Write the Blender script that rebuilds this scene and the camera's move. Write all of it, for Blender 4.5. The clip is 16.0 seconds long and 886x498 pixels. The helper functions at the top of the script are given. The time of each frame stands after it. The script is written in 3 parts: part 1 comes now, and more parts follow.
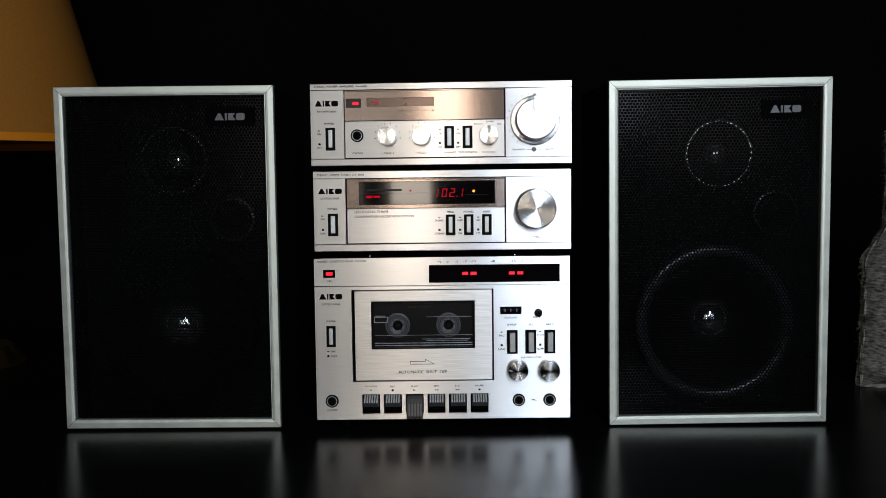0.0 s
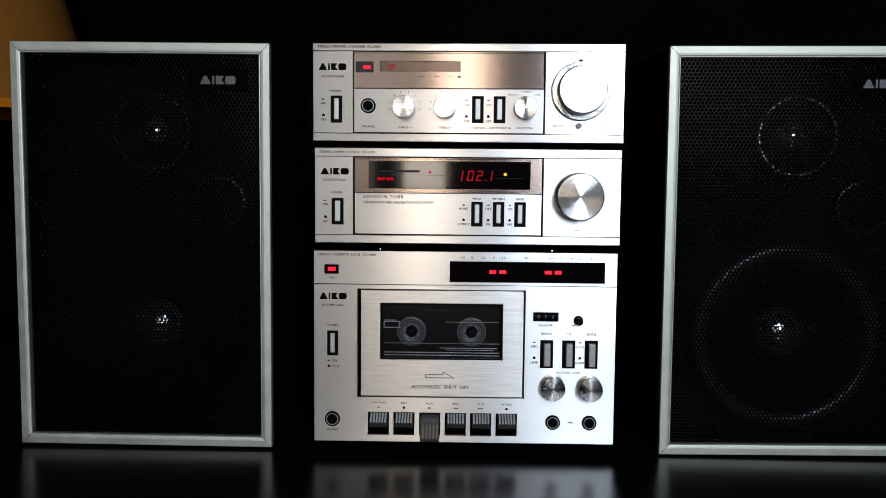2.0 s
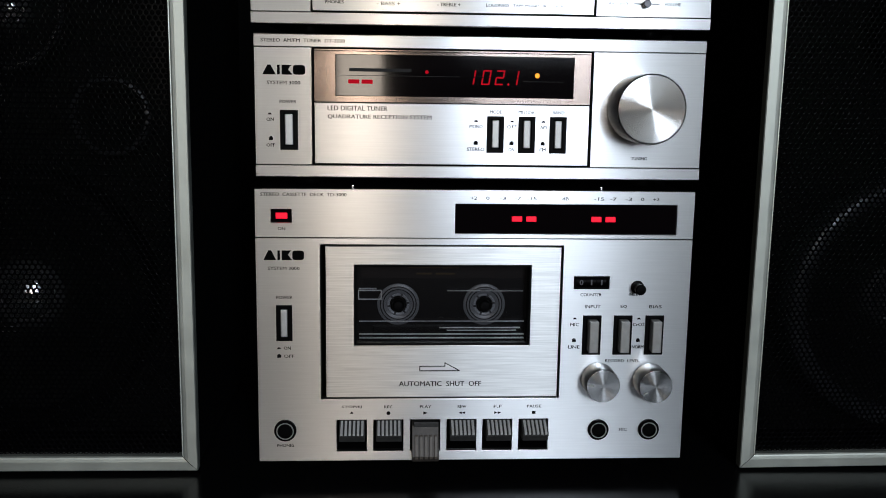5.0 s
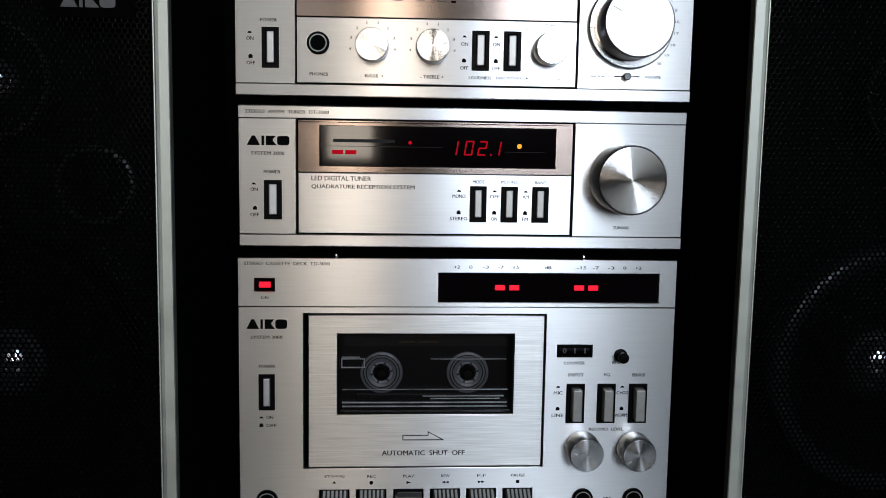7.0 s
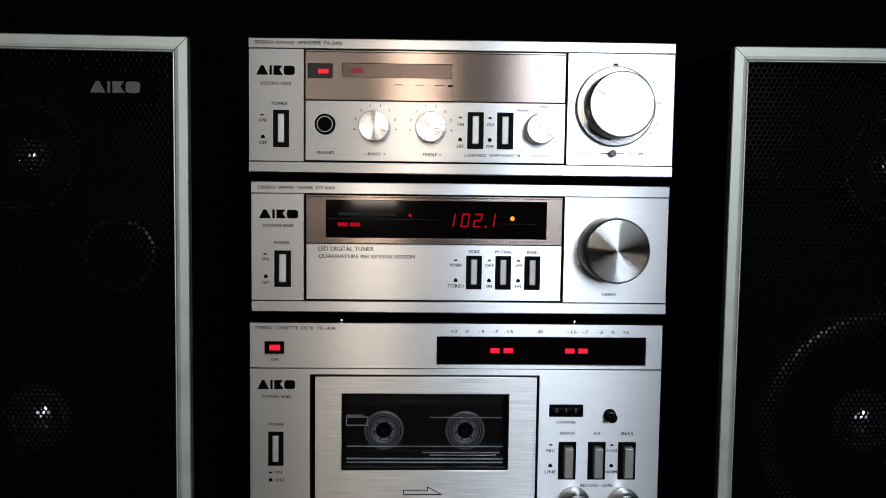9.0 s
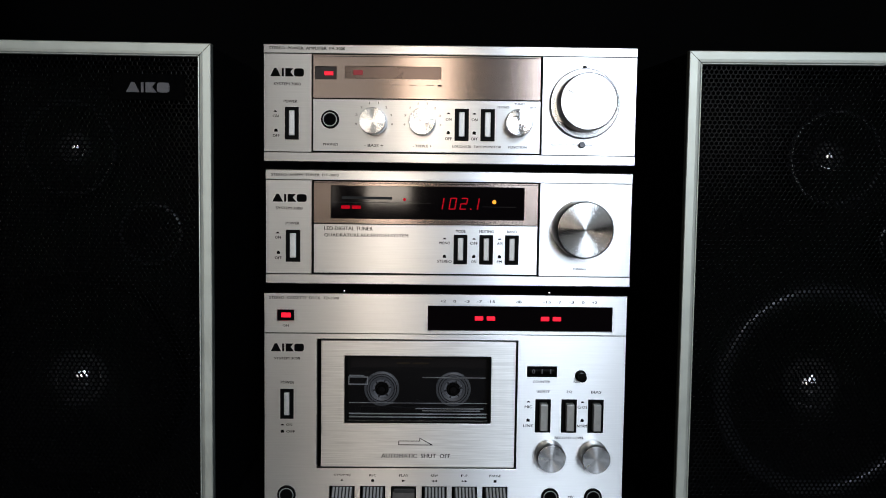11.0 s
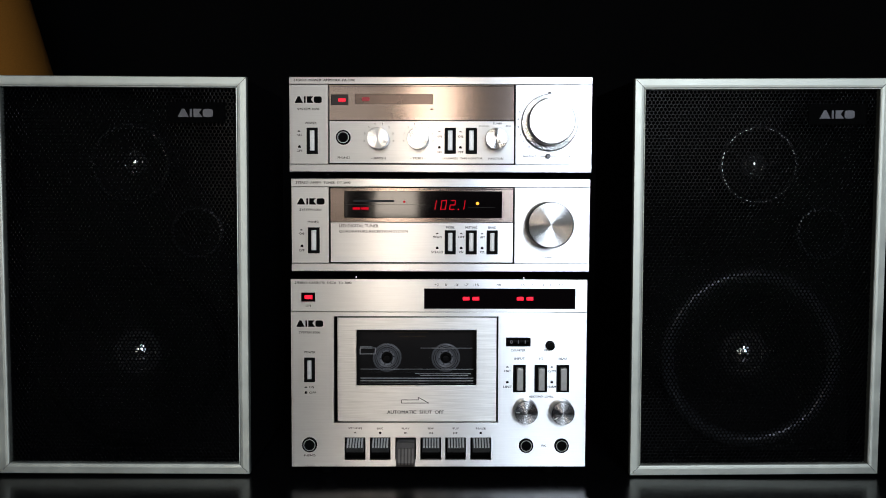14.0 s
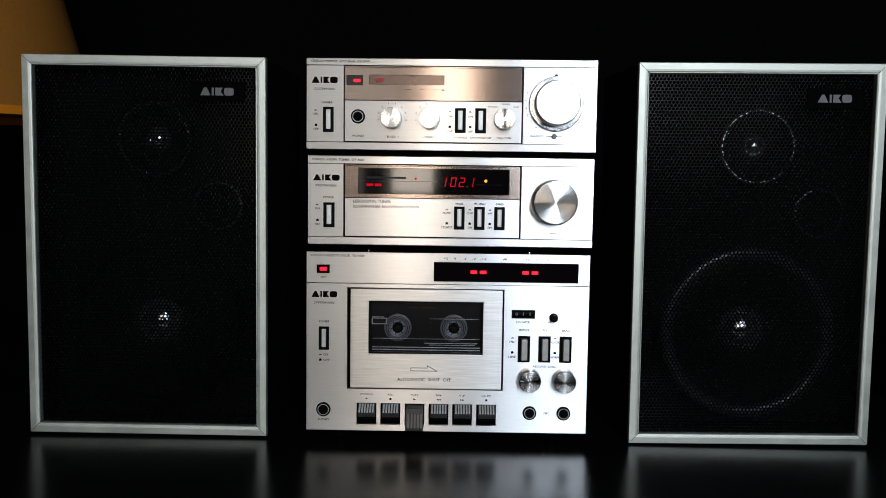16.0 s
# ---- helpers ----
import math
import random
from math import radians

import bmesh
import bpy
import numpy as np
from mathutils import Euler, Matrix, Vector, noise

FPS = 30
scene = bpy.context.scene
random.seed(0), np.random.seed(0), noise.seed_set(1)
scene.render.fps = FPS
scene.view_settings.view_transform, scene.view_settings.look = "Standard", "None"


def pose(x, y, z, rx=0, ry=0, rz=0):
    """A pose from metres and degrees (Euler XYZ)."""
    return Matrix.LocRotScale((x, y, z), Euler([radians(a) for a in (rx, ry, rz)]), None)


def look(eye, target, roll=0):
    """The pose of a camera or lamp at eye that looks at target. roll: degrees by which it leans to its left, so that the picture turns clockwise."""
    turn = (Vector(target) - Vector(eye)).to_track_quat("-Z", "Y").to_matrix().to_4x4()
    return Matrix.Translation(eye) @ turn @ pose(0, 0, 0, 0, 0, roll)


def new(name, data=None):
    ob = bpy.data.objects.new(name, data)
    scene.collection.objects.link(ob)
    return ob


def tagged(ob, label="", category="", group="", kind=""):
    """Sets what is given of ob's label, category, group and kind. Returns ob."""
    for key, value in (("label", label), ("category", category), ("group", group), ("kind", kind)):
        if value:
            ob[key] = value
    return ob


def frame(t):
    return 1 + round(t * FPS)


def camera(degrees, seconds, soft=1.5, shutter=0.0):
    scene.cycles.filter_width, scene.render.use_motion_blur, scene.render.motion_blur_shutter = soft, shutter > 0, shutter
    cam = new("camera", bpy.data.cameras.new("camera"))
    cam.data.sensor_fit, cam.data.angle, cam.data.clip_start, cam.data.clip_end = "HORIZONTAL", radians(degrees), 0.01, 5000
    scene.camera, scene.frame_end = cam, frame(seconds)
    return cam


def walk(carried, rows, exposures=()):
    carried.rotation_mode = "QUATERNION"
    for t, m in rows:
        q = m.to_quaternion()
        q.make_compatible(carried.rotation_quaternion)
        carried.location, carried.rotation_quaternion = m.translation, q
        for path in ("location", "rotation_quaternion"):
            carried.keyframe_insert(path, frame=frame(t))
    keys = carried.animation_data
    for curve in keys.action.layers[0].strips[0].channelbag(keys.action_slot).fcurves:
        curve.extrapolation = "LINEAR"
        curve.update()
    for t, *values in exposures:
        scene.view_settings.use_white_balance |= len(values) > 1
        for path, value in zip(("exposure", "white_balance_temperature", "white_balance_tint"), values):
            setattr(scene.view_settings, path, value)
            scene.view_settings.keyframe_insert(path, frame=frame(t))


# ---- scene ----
cam = camera(49.81, 16.0, soft=0.95)
PATH = [
    (0, (0.0068, -0.8157, 0.2173), (-0.0068, 1.179, 0.072), -0.68),
    (0.5, (0.0059, -0.7978, 0.218), (0.001, 1.1955, 0.0551), -0.6),
    (1, (0.0052, -0.7768, 0.2191), (-0.0105, 1.2167, 0.0589), -0.07),
    (1.5, (0.0012, -0.7347, 0.2178), (-0.0095, 1.2575, 0.0416), 0.67),
    (2, (-0.0042, -0.6875, 0.2142), (-0.039, 1.3043, 0.0368), 0.54),
    (2.5, (-0.0111, -0.6362, 0.2085), (-0.0199, 1.3497, -0.0287), 0.2),
    (3, (-0.0197, -0.5818, 0.2017), (-0.003, 1.4062, -0.0168), -0.04),
    (3.5, (-0.0292, -0.5252, 0.1948), (0.0123, 1.4541, -0.0895), 0.4),
    (6, (-0.0472, -0.4643, 0.2085), (0.0982, 1.5011, -0.132), 0.85),
    (6.5, (-0.0441, -0.4626, 0.211), (0.1014, 1.5114, -0.0763), 0.96),
    (7, (-0.0414, -0.4696, 0.214), (0.095, 1.5107, -0.0307), 0.92),
    (7.5, (-0.0385, -0.4794, 0.2175), (0.0587, 1.5083, 0.0183), 1.06),
    (8, (-0.0354, -0.4864, 0.2214), (0.0481, 1.5042, 0.046), 0.72),
    (8.5, (-0.032, -0.4892, 0.2257), (0.0583, 1.5018, 0.0582), 0.93),
    (9, (-0.0281, -0.5014, 0.2314), (0.0498, 1.4905, 0.07), 0.76),
    (11.5, (-0.0124, -0.5956, 0.2229), (0.0301, 1.3978, 0.066), 0.78),
    (12, (-0.0099, -0.622, 0.2241), (0.0415, 1.3703, 0.056), 0.73),
    (12.5, (-0.0079, -0.6563, 0.225), (0.021, 1.3362, 0.0538), -0.05),
    (13, (-0.0068, -0.6821, 0.2231), (0.0, 1.3129, 0.082), 0.34),
    (13.5, (-0.0065, -0.6952, 0.2197), (0.0134, 1.3003, 0.0867), 0.35),
    (14, (-0.0056, -0.7039, 0.2171), (0.0179, 1.2921, 0.0934), 0.2),
    (14.5, (-0.0034, -0.708, 0.216), (0.0292, 1.2873, 0.0826), 0.05),
    (15, (0.0002, -0.7106, 0.2165), (0.0343, 1.2827, 0.0555), -0.47),
    (15.5, (0.0024, -0.723, 0.2183), (0.0152, 1.2702, 0.0537), 0.16),
    (16, (-0.0001, -0.7358, 0.2181), (-0.0112, 1.2567, 0.0454), 0.8),
]
EXPOSURES = [(0, -0.2), (1.5, -0.17), (2.5, -0.29), (3.5, -0.34), (6, -0.34), (7, -0.44), (9, -0.51), (11.5, -0.29), (12.5, -0.19), (16, -0.13)]
walk(cam, [(t, look(eye, target, roll)) for t, eye, target, roll in PATH], EXPOSURES)

# ---------------------------------------------------------------- light
world = bpy.data.worlds.new("world")
scene.world = world
world.use_nodes = True
_wn = world.node_tree.nodes
_sky = _wn.new("ShaderNodeTexSky")
_sky.sky_type = "NISHITA"
_sky.sun_disc = False
_sky.sun_elevation, _sky.sun_rotation = radians(28), radians(200)
world.node_tree.links.new(_sky.outputs[0], _wn["Background"].inputs[0])
_wn["Background"].inputs[1].default_value = 0.05


def area(name, x, y, z, w, h, watts, colour):
    """A window's light, in the opening, shining into the room (+y)."""
    d = bpy.data.lights.new(name, "AREA")
    d.shape, d.size, d.size_y, d.energy, d.color = "RECTANGLE", w, h, watts, colour
    ob = new(name, d)
    ob.matrix_world = look((x, y, z), (x, y + 1, z))
    return ob


area("window_light", 0.50, -3.02, 1.00, 0.54, 1.40, 32.0, (0.83, 0.93, 1.06))
area("veiled_window_light", 1.06, -3.02, 0.70, 0.50, 1.20, 2.2, (0.84, 0.94, 1.05))
area("curtained_window_light", -0.16, -3.02, 0.60, 0.16, 1.04, 6.4, (1.0, 0.87, 0.74))
area("far_window_light", -0.60, -3.02, 0.62, 0.50, 1.10, 1.4, (0.86, 0.95, 1.06))


# ---------------------------------------------------------------- materials
def material(name, colour, rough=0.5, metal=0.0, emit=None, strength=0.0, spec=0.5):
    m = bpy.data.materials.new(name)
    m.use_nodes = True
    p = m.node_tree.nodes["Principled BSDF"]
    p.inputs["Base Color"].default_value = (*colour, 1)
    p.inputs["Roughness"].default_value = rough
    p.inputs["Metallic"].default_value = metal
    p.inputs["Specular IOR Level"].default_value = spec
    if emit:
        p.inputs["Emission Color"].default_value = (*emit, 1)
        p.inputs["Emission Strength"].default_value = strength
    return m


def noise_on(m, scale, stretch, colours=None, rough=None, bump=0.0, dist=0.0002, detail=6):
    """Grain: a stretched noise on a material's colour, roughness and relief."""
    nt = m.node_tree
    p = nt.nodes["Principled BSDF"]
    tc, mp, nz = nt.nodes.new("ShaderNodeTexCoord"), nt.nodes.new("ShaderNodeMapping"), nt.nodes.new("ShaderNodeTexNoise")
    mp.inputs["Scale"].default_value = stretch
    nz.inputs["Scale"].default_value, nz.inputs["Detail"].default_value = scale, detail
    nt.links.new(tc.outputs["Object"], mp.inputs[0])
    nt.links.new(mp.outputs[0], nz.inputs[0])
    if colours:
        r = nt.nodes.new("ShaderNodeValToRGB")
        r.color_ramp.elements[0].position, r.color_ramp.elements[1].position = 0.3, 0.7
        r.color_ramp.elements[0].color, r.color_ramp.elements[1].color = (*colours[0], 1), (*colours[1], 1)
        nt.links.new(nz.outputs["Fac"], r.inputs[0])
        nt.links.new(r.outputs[0], p.inputs["Base Color"])
    if rough:
        mr = nt.nodes.new("ShaderNodeMapRange")
        mr.inputs["From Min"].default_value, mr.inputs["From Max"].default_value = 0.3, 0.7
        mr.inputs["To Min"].default_value, mr.inputs["To Max"].default_value = rough
        nt.links.new(nz.outputs["Fac"], mr.inputs[0])
        nt.links.new(mr.outputs[0], p.inputs["Roughness"])
    if bump:
        b = nt.nodes.new("ShaderNodeBump")
        b.inputs["Strength"].default_value, b.inputs["Distance"].default_value = bump, dist
        nt.links.new(nz.outputs["Fac"], b.inputs["Height"])
        nt.links.new(b.outputs[0], p.inputs["Normal"])
    return m


def brushed(m, amount, axis, rotation):
    """Highlights drawn out across the grain of brushed or turned metal."""
    nt = m.node_tree
    p = nt.nodes["Principled BSDF"]
    t = nt.nodes.new("ShaderNodeTangent")
    t.direction_type, t.axis = "RADIAL", axis
    nt.links.new(t.outputs[0], p.inputs["Tangent"])
    p.inputs["Anisotropic"].default_value, p.inputs["Anisotropic Rotation"].default_value = amount, rotation
    return m


ALU = brushed(noise_on(material("brushed_aluminium", (0.80, 0.80, 0.80), 0.42, 1.0), 1.0, (38, 50, 1500),
                       ((0.715, 0.72, 0.725), (0.765, 0.77, 0.775)), (0.275, 0.298), 0.012, 0.00010), 0.93, "Z", 0.25)
ALU_DOOR = brushed(noise_on(material("door_aluminium", (0.80, 0.79, 0.77), 0.5, 1.0), 1.0, (42, 50, 1300),
                            ((0.64, 0.64, 0.63), (0.82, 0.82, 0.81)), (0.29, 0.34), 0.02, 0.00010), 0.88, "Z", 0.25)
TURNED = brushed(noise_on(material("turned_aluminium", (0.80, 0.80, 0.80), 0.30, 1.0), 300, (1, 1, 1),
                          ((0.62, 0.62, 0.62), (0.67, 0.67, 0.67)), (0.185, 0.20)), 1.0, "Y", 0.25)
TURNED_SATIN = brushed(noise_on(material("satin_turned_aluminium", (0.80, 0.80, 0.80), 0.30, 1.0), 300, (1, 1, 1),
                                ((0.70, 0.70, 0.70), (0.75, 0.75, 0.75)), (0.24, 0.26)), 0.9, "Y", 0.25)
KNOB_SIDE = material("knob_side_aluminium", (0.62, 0.62, 0.63), 0.32, 1.0)
TRIM = noise_on(material("anodised_trim", (0.86, 0.90, 0.86), 0.48, 0.85), 60, (1, 1, 1),
                ((0.78, 0.82, 0.74), (0.89, 0.93, 0.84)), (0.44, 0.54))
BRONZE = brushed(noise_on(material("bronze_panel", (0.42, 0.33, 0.28), 0.24, 1.0), 1.0, (6, 50, 700),
                          ((0.25, 0.198, 0.172), (0.31, 0.25, 0.218)), (0.17, 0.21)), 0.92, "Z", 0.25)
BLACK = noise_on(material("black_plastic", (0.0014, 0.0014, 0.0016), 0.45, spec=0.09), 400, (1, 1, 1), None, (0.38, 0.52))
GAP = material("matt_black", (0.003, 0.003, 0.003), 0.8, spec=0.1)
CASE = noise_on(material("black_case_enamel", (0.004, 0.004, 0.005), 0.6, spec=0.25), 500, (1, 1, 1), None, (0.42, 0.6), 0.2, 0.0001)
SMOKE = noise_on(material("smoked_glass", (0.006, 0.004, 0.005), 0.06), 30, (1, 1, 1), None, (0.045, 0.06))
LAMP_LENS = noise_on(material("dark_red_lens", (0.020, 0.006, 0.006), 0.12, spec=0.3), 40, (1, 1, 1), None, (0.10, 0.14))
SMOKE_BRONZE = noise_on(material("smoked_bronze_lens", (0.10, 0.070, 0.058), 0.2, 0.7), 40, (1, 1, 1), ((0.085, 0.060, 0.050), (0.115, 0.080, 0.066)), (0.16, 0.2))
WHITE_BTN = noise_on(material("pale_button", (0.84, 0.84, 0.82), 0.46, 0.8), 300, (1, 1, 1), ((0.76, 0.76, 0.74), (0.84, 0.84, 0.82)))
GREY_BTN = noise_on(material("grey_button", (0.55, 0.55, 0.53), 0.46, 0.75), 300, (1, 1, 1), ((0.52, 0.52, 0.50), (0.60, 0.60, 0.58)))
# Raised keys: gleam on the ribs, shade between them, both set by colour.
KEY = noise_on(material("grey_key", (0.15, 0.15, 0.145), 0.40, 0.1), 260, (1, 1, 1), ((0.035, 0.035, 0.034), (0.055, 0.055, 0.053)))
KEY_RIB_GLEAM = noise_on(material("key_rib_gleam", (0.8, 0.8, 0.78), 0.42), 260, (1, 1, 1), ((0.74, 0.74, 0.72), (0.82, 0.82, 0.80)))
KEY_PLAY_RIB = noise_on(material("play_key_rib", (0.34, 0.30, 0.26), 0.42), 260, (1, 1, 1), ((0.19, 0.165, 0.14), (0.24, 0.21, 0.18)))
KEY_DARK = noise_on(material("brown_grey_key", (0.13, 0.115, 0.10), 0.42, 0.2), 260, (1, 1, 1), ((0.055, 0.047, 0.040), (0.085, 0.073, 0.063)))
INK = material("black_ink", (0.004, 0.004, 0.004), 0.7, spec=0.06)
INK_PALE = material("pale_ink", (0.22, 0.20, 0.18), 0.6, spec=0.2)
INK_GREY = material("grey_ink", (0.06, 0.06, 0.06), 0.7, spec=0.1)
SILVER_INK = material("silver_badge", (0.17, 0.17, 0.185), 0.4, 0.5)
RED = material("red_led", (0.2, 0.0, 0.01), 0.4, emit=(1.0, 0.006, 0.035), strength=1.25)
RED_FIGURE = material("red_figure_led", (0.03, 0.0, 0.002), 0.4, emit=(1.0, 0.004, 0.025), strength=0.5, spec=0.03)
RED_DIM = material("red_led_dim", (0.15, 0.0, 0.01), 0.4, emit=(1.0, 0.01, 0.03), strength=0.2)
AMBER = material("amber_led", (0.3, 0.1, 0.0), 0.4, emit=(1.0, 0.32, 0.02), strength=1.8)
GRILLE = noise_on(material("black_perforated_steel", (0.0010, 0.0011, 0.0016), 0.14, 0.0, spec=0.11), 300, (1, 1, 1), None, (0.12, 0.17))
# Hole rims a little paler and shinier than the sheet, for glints.
GRILLE_RIM = noise_on(material("glossy_black_rim", (0.0015, 0.0015, 0.002), 0.13, 0.0, spec=0.13), 300, (1, 1, 1), None, (0.11, 0.15))
BADGE_BLACK = noise_on(material("flat_black_plate", (0.0008, 0.0008, 0.0010), 0.6, spec=0.03), 300, (1, 1, 1), None, (0.5, 0.7))
CONE = noise_on(material("black_paper_cone", (0.003, 0.003, 0.003), 0.8, spec=0.12), 220, (1, 1, 1), ((0.002, 0.002, 0.002), (0.004, 0.004, 0.004)), None, 0.3, 0.0002)
RING = noise_on(material("grey_surround", (0.03, 0.03, 0.034), 0.22, 0.6), 220, (1, 1, 1), ((0.045, 0.045, 0.05), (0.075, 0.075, 0.083)))
# One rubber rim in two tones: right catches light, left doesn't, by colour.
ROLL_LIT = noise_on(material("lit_rubber_roll", (0.05, 0.052, 0.058), 0.25, 0.5), 220, (1, 1, 1), ((0.045, 0.047, 0.054), (0.075, 0.078, 0.088)))
ROLL_UNLIT = noise_on(material("unlit_rubber_roll", (0.003, 0.003, 0.003), 0.6, spec=0.05), 220, (1, 1, 1), ((0.002, 0.002, 0.002), (0.004, 0.004, 0.004)))
CHROME = material("polished_ring", (0.85, 0.85, 0.86), 0.16, 1.0)
CAP = material("lacquered_dust_cap", (0.8, 0.8, 0.83), 0.09, 0.95)
DOME = material("metal_dome", (0.8, 0.8, 0.83), 0.125, 0.95)
TABLE = noise_on(material("black_lacquer", (0.006, 0.006, 0.0065), 0.15, spec=0.06), 9, (1, 1, 1), ((0.005, 0.005, 0.0055), (0.008, 0.008, 0.009)), (0.19, 0.26))
# Near-black base stands in for the missing light on walls and ceiling.
WALL = noise_on(material("unlit_wall_black", (0.003, 0.003, 0.0035), 0.9, spec=0.1), 5, (1, 1, 1), ((0.0010, 0.0010, 0.0012), (0.0018, 0.0018, 0.0020)), None, 0.2, 0.001)
FLOOR = noise_on(material("dark_wood_floor", (0.05, 0.035, 0.025), 0.5), 3, (1, 14, 1), ((0.035, 0.024, 0.017), (0.065, 0.045, 0.032)))
FRAME_WHITE = noise_on(material("painted_window_frame", (0.7, 0.7, 0.68), 0.5), 20, (1, 1, 1), ((0.66, 0.66, 0.64), (0.74, 0.74, 0.72)))
SHADE = noise_on(material("amber_fabric_shade", (0.50, 0.24, 0.06), 0.85, spec=0.2), 1.0, (500, 500, 900), ((0.40, 0.158, 0.022), (0.51, 0.205, 0.032)), None, 0.3, 0.0006)
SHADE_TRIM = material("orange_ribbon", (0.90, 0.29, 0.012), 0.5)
BRASS = noise_on(material("dark_brass", (0.30, 0.20, 0.08), 0.4, 1.0), 80, (1, 1, 1), None, (0.34, 0.5))
WOOL = noise_on(material("grey_woven_wool", (0.20, 0.20, 0.19), 0.95, spec=0.1), 1.0, (110, 110, 520), ((0.06, 0.058, 0.05), (0.56, 0.55, 0.47)), None, 0.7, 0.0018, 8)
HUB = material("milky_hub", (0.135, 0.14, 0.15), 0.35)
HUB_RIM = material("pale_hub_rim", (0.30, 0.31, 0.33), 0.3)
TOOTH = material("smoky_hub_tooth", (0.045, 0.046, 0.05), 0.4, spec=0.2)
LABEL_PRINT = material("brown_label_print", (0.055, 0.038, 0.018), 0.6, spec=0.1)
LABEL = noise_on(material("brown_paper_label", (0.010, 0.007, 0.006), 0.6, spec=0.2), 200, (1, 1, 1), ((0.008, 0.005, 0.004), (0.012, 0.008, 0.007)))
CASSETTE = material("dark_cassette_plastic", (0.0035, 0.003, 0.0035), 0.3, spec=0.2)
# Glints along the cassette's dark plastic edges, put in as a whitish colour.
GLINT_EDGE = noise_on(material("glint_on_plastic_edge", (0.8, 0.8, 0.8), 0.34, 0.4), 30, (1.5, 1, 1), ((0.35, 0.35, 0.35), (1.0, 1.0, 1.0)))
PANE = bpy.data.materials.new("clear_pane")
PANE.use_nodes = True
_pn = PANE.node_tree
_pm, _pt, _pg = _pn.nodes.new("ShaderNodeMixShader"), _pn.nodes.new("ShaderNodeBsdfTransparent"), _pn.nodes.new("ShaderNodeBsdfGlossy")
_pm.inputs[0].default_value = 0.06
_pt.inputs[0].default_value = (0.93, 0.93, 0.95, 1)
_pg.inputs["Roughness"].default_value = 0.12
_pn.links.new(_pt.outputs[0], _pm.inputs[1])
_pn.links.new(_pg.outputs[0], _pm.inputs[2])
_pn.links.new(_pm.outputs[0], _pn.nodes["Material Output"].inputs[0])


# ---------------------------------------------------------------- mesh helpers (millimetres in, metres out)
def thing(name, label, category, m, group="", kind=""):
    ob = new(name)
    ob.matrix_world = m
    ob.empty_display_size = 0.02
    return tagged(ob, label, category, group, kind)


def part(name, bm, mat, parent=None, label="", smooth=False):
    me = bpy.data.meshes.new(name)
    bm.normal_update()
    bm.to_mesh(me)
    bm.free()
    me.materials.append(mat)
    if smooth:
        me.polygons.foreach_set("use_smooth", [True] * len(me.polygons))
        me.set_sharp_from_angle(angle=radians(35))
    ob = new(name, me)
    ob.parent = parent
    return tagged(ob, label)


def box(x0, x1, y0, y1, z0, z1, bevel=0.3, segs=2, bm=None):
    b = bmesh.new()
    m = Matrix.LocRotScale(((x0 + x1) / 2000, (y0 + y1) / 2000, (z0 + z1) / 2000), None,
                           (abs(x1 - x0) / 1000, abs(y1 - y0) / 1000, abs(z1 - z0) / 1000))
    bmesh.ops.create_cube(b, size=1, matrix=m)
    if bevel:
        bmesh.ops.bevel(b, geom=b.edges[:], offset=bevel / 1000, segments=segs, affect="EDGES", profile=0.5)
    if bm is None:
        return b
    me = bpy.data.meshes.new("tmp")
    b.to_mesh(me)
    b.free()
    bm.from_mesh(me)
    bpy.data.meshes.remove(me)
    return bm


def lathe(profile, cx=0, cz=0, n=64, bm=None):
    """A turned form about the y axis from (radius, y) pairs; the front is -y."""
    bm = bm or bmesh.new()
    rings = []
    for r, y in profile:
        if r <= 0:
            rings.append([bm.verts.new((cx / 1000, y / 1000, cz / 1000))])
        else:
            rings.append([bm.verts.new(((cx + r * math.cos(2 * math.pi * i / n)) / 1000, y / 1000,
                                        (cz + r * math.sin(2 * math.pi * i / n)) / 1000)) for i in range(n)])
    for a, b in zip(rings, rings[1:]):
        for i in range(n):
            j = (i + 1) % n
            if len(a) == 1 and len(b) == 1:
                continue
            if len(a) == 1:
                bm.faces.new((a[0], b[j], b[i]))
            elif len(b) == 1:
                bm.faces.new((a[i], a[j], b[0]))
            else:
                bm.faces.new((a[i], a[j], b[j], b[i]))
    bmesh.ops.recalc_face_normals(bm, faces=bm.faces[:])
    return bm


def prism(points, y0, y1, bm=None):
    """A flat outline in (x, z), drawn out from y0 (front) to y1."""
    bm = bm or bmesh.new()
    f = [bm.verts.new((x / 1000, y0 / 1000, z / 1000)) for x, z in points]
    b = [bm.verts.new((x / 1000, y1 / 1000, z / 1000)) for x, z in points]
    n = len(points)
    bm.faces.new(f)
    bm.faces.new(b[::-1])
    for i in range(n):
        bm.faces.new((f[i], b[i], b[(i + 1) % n], f[(i + 1) % n]))
    bmesh.ops.recalc_face_normals(bm, faces=bm.faces[:])
    return bm


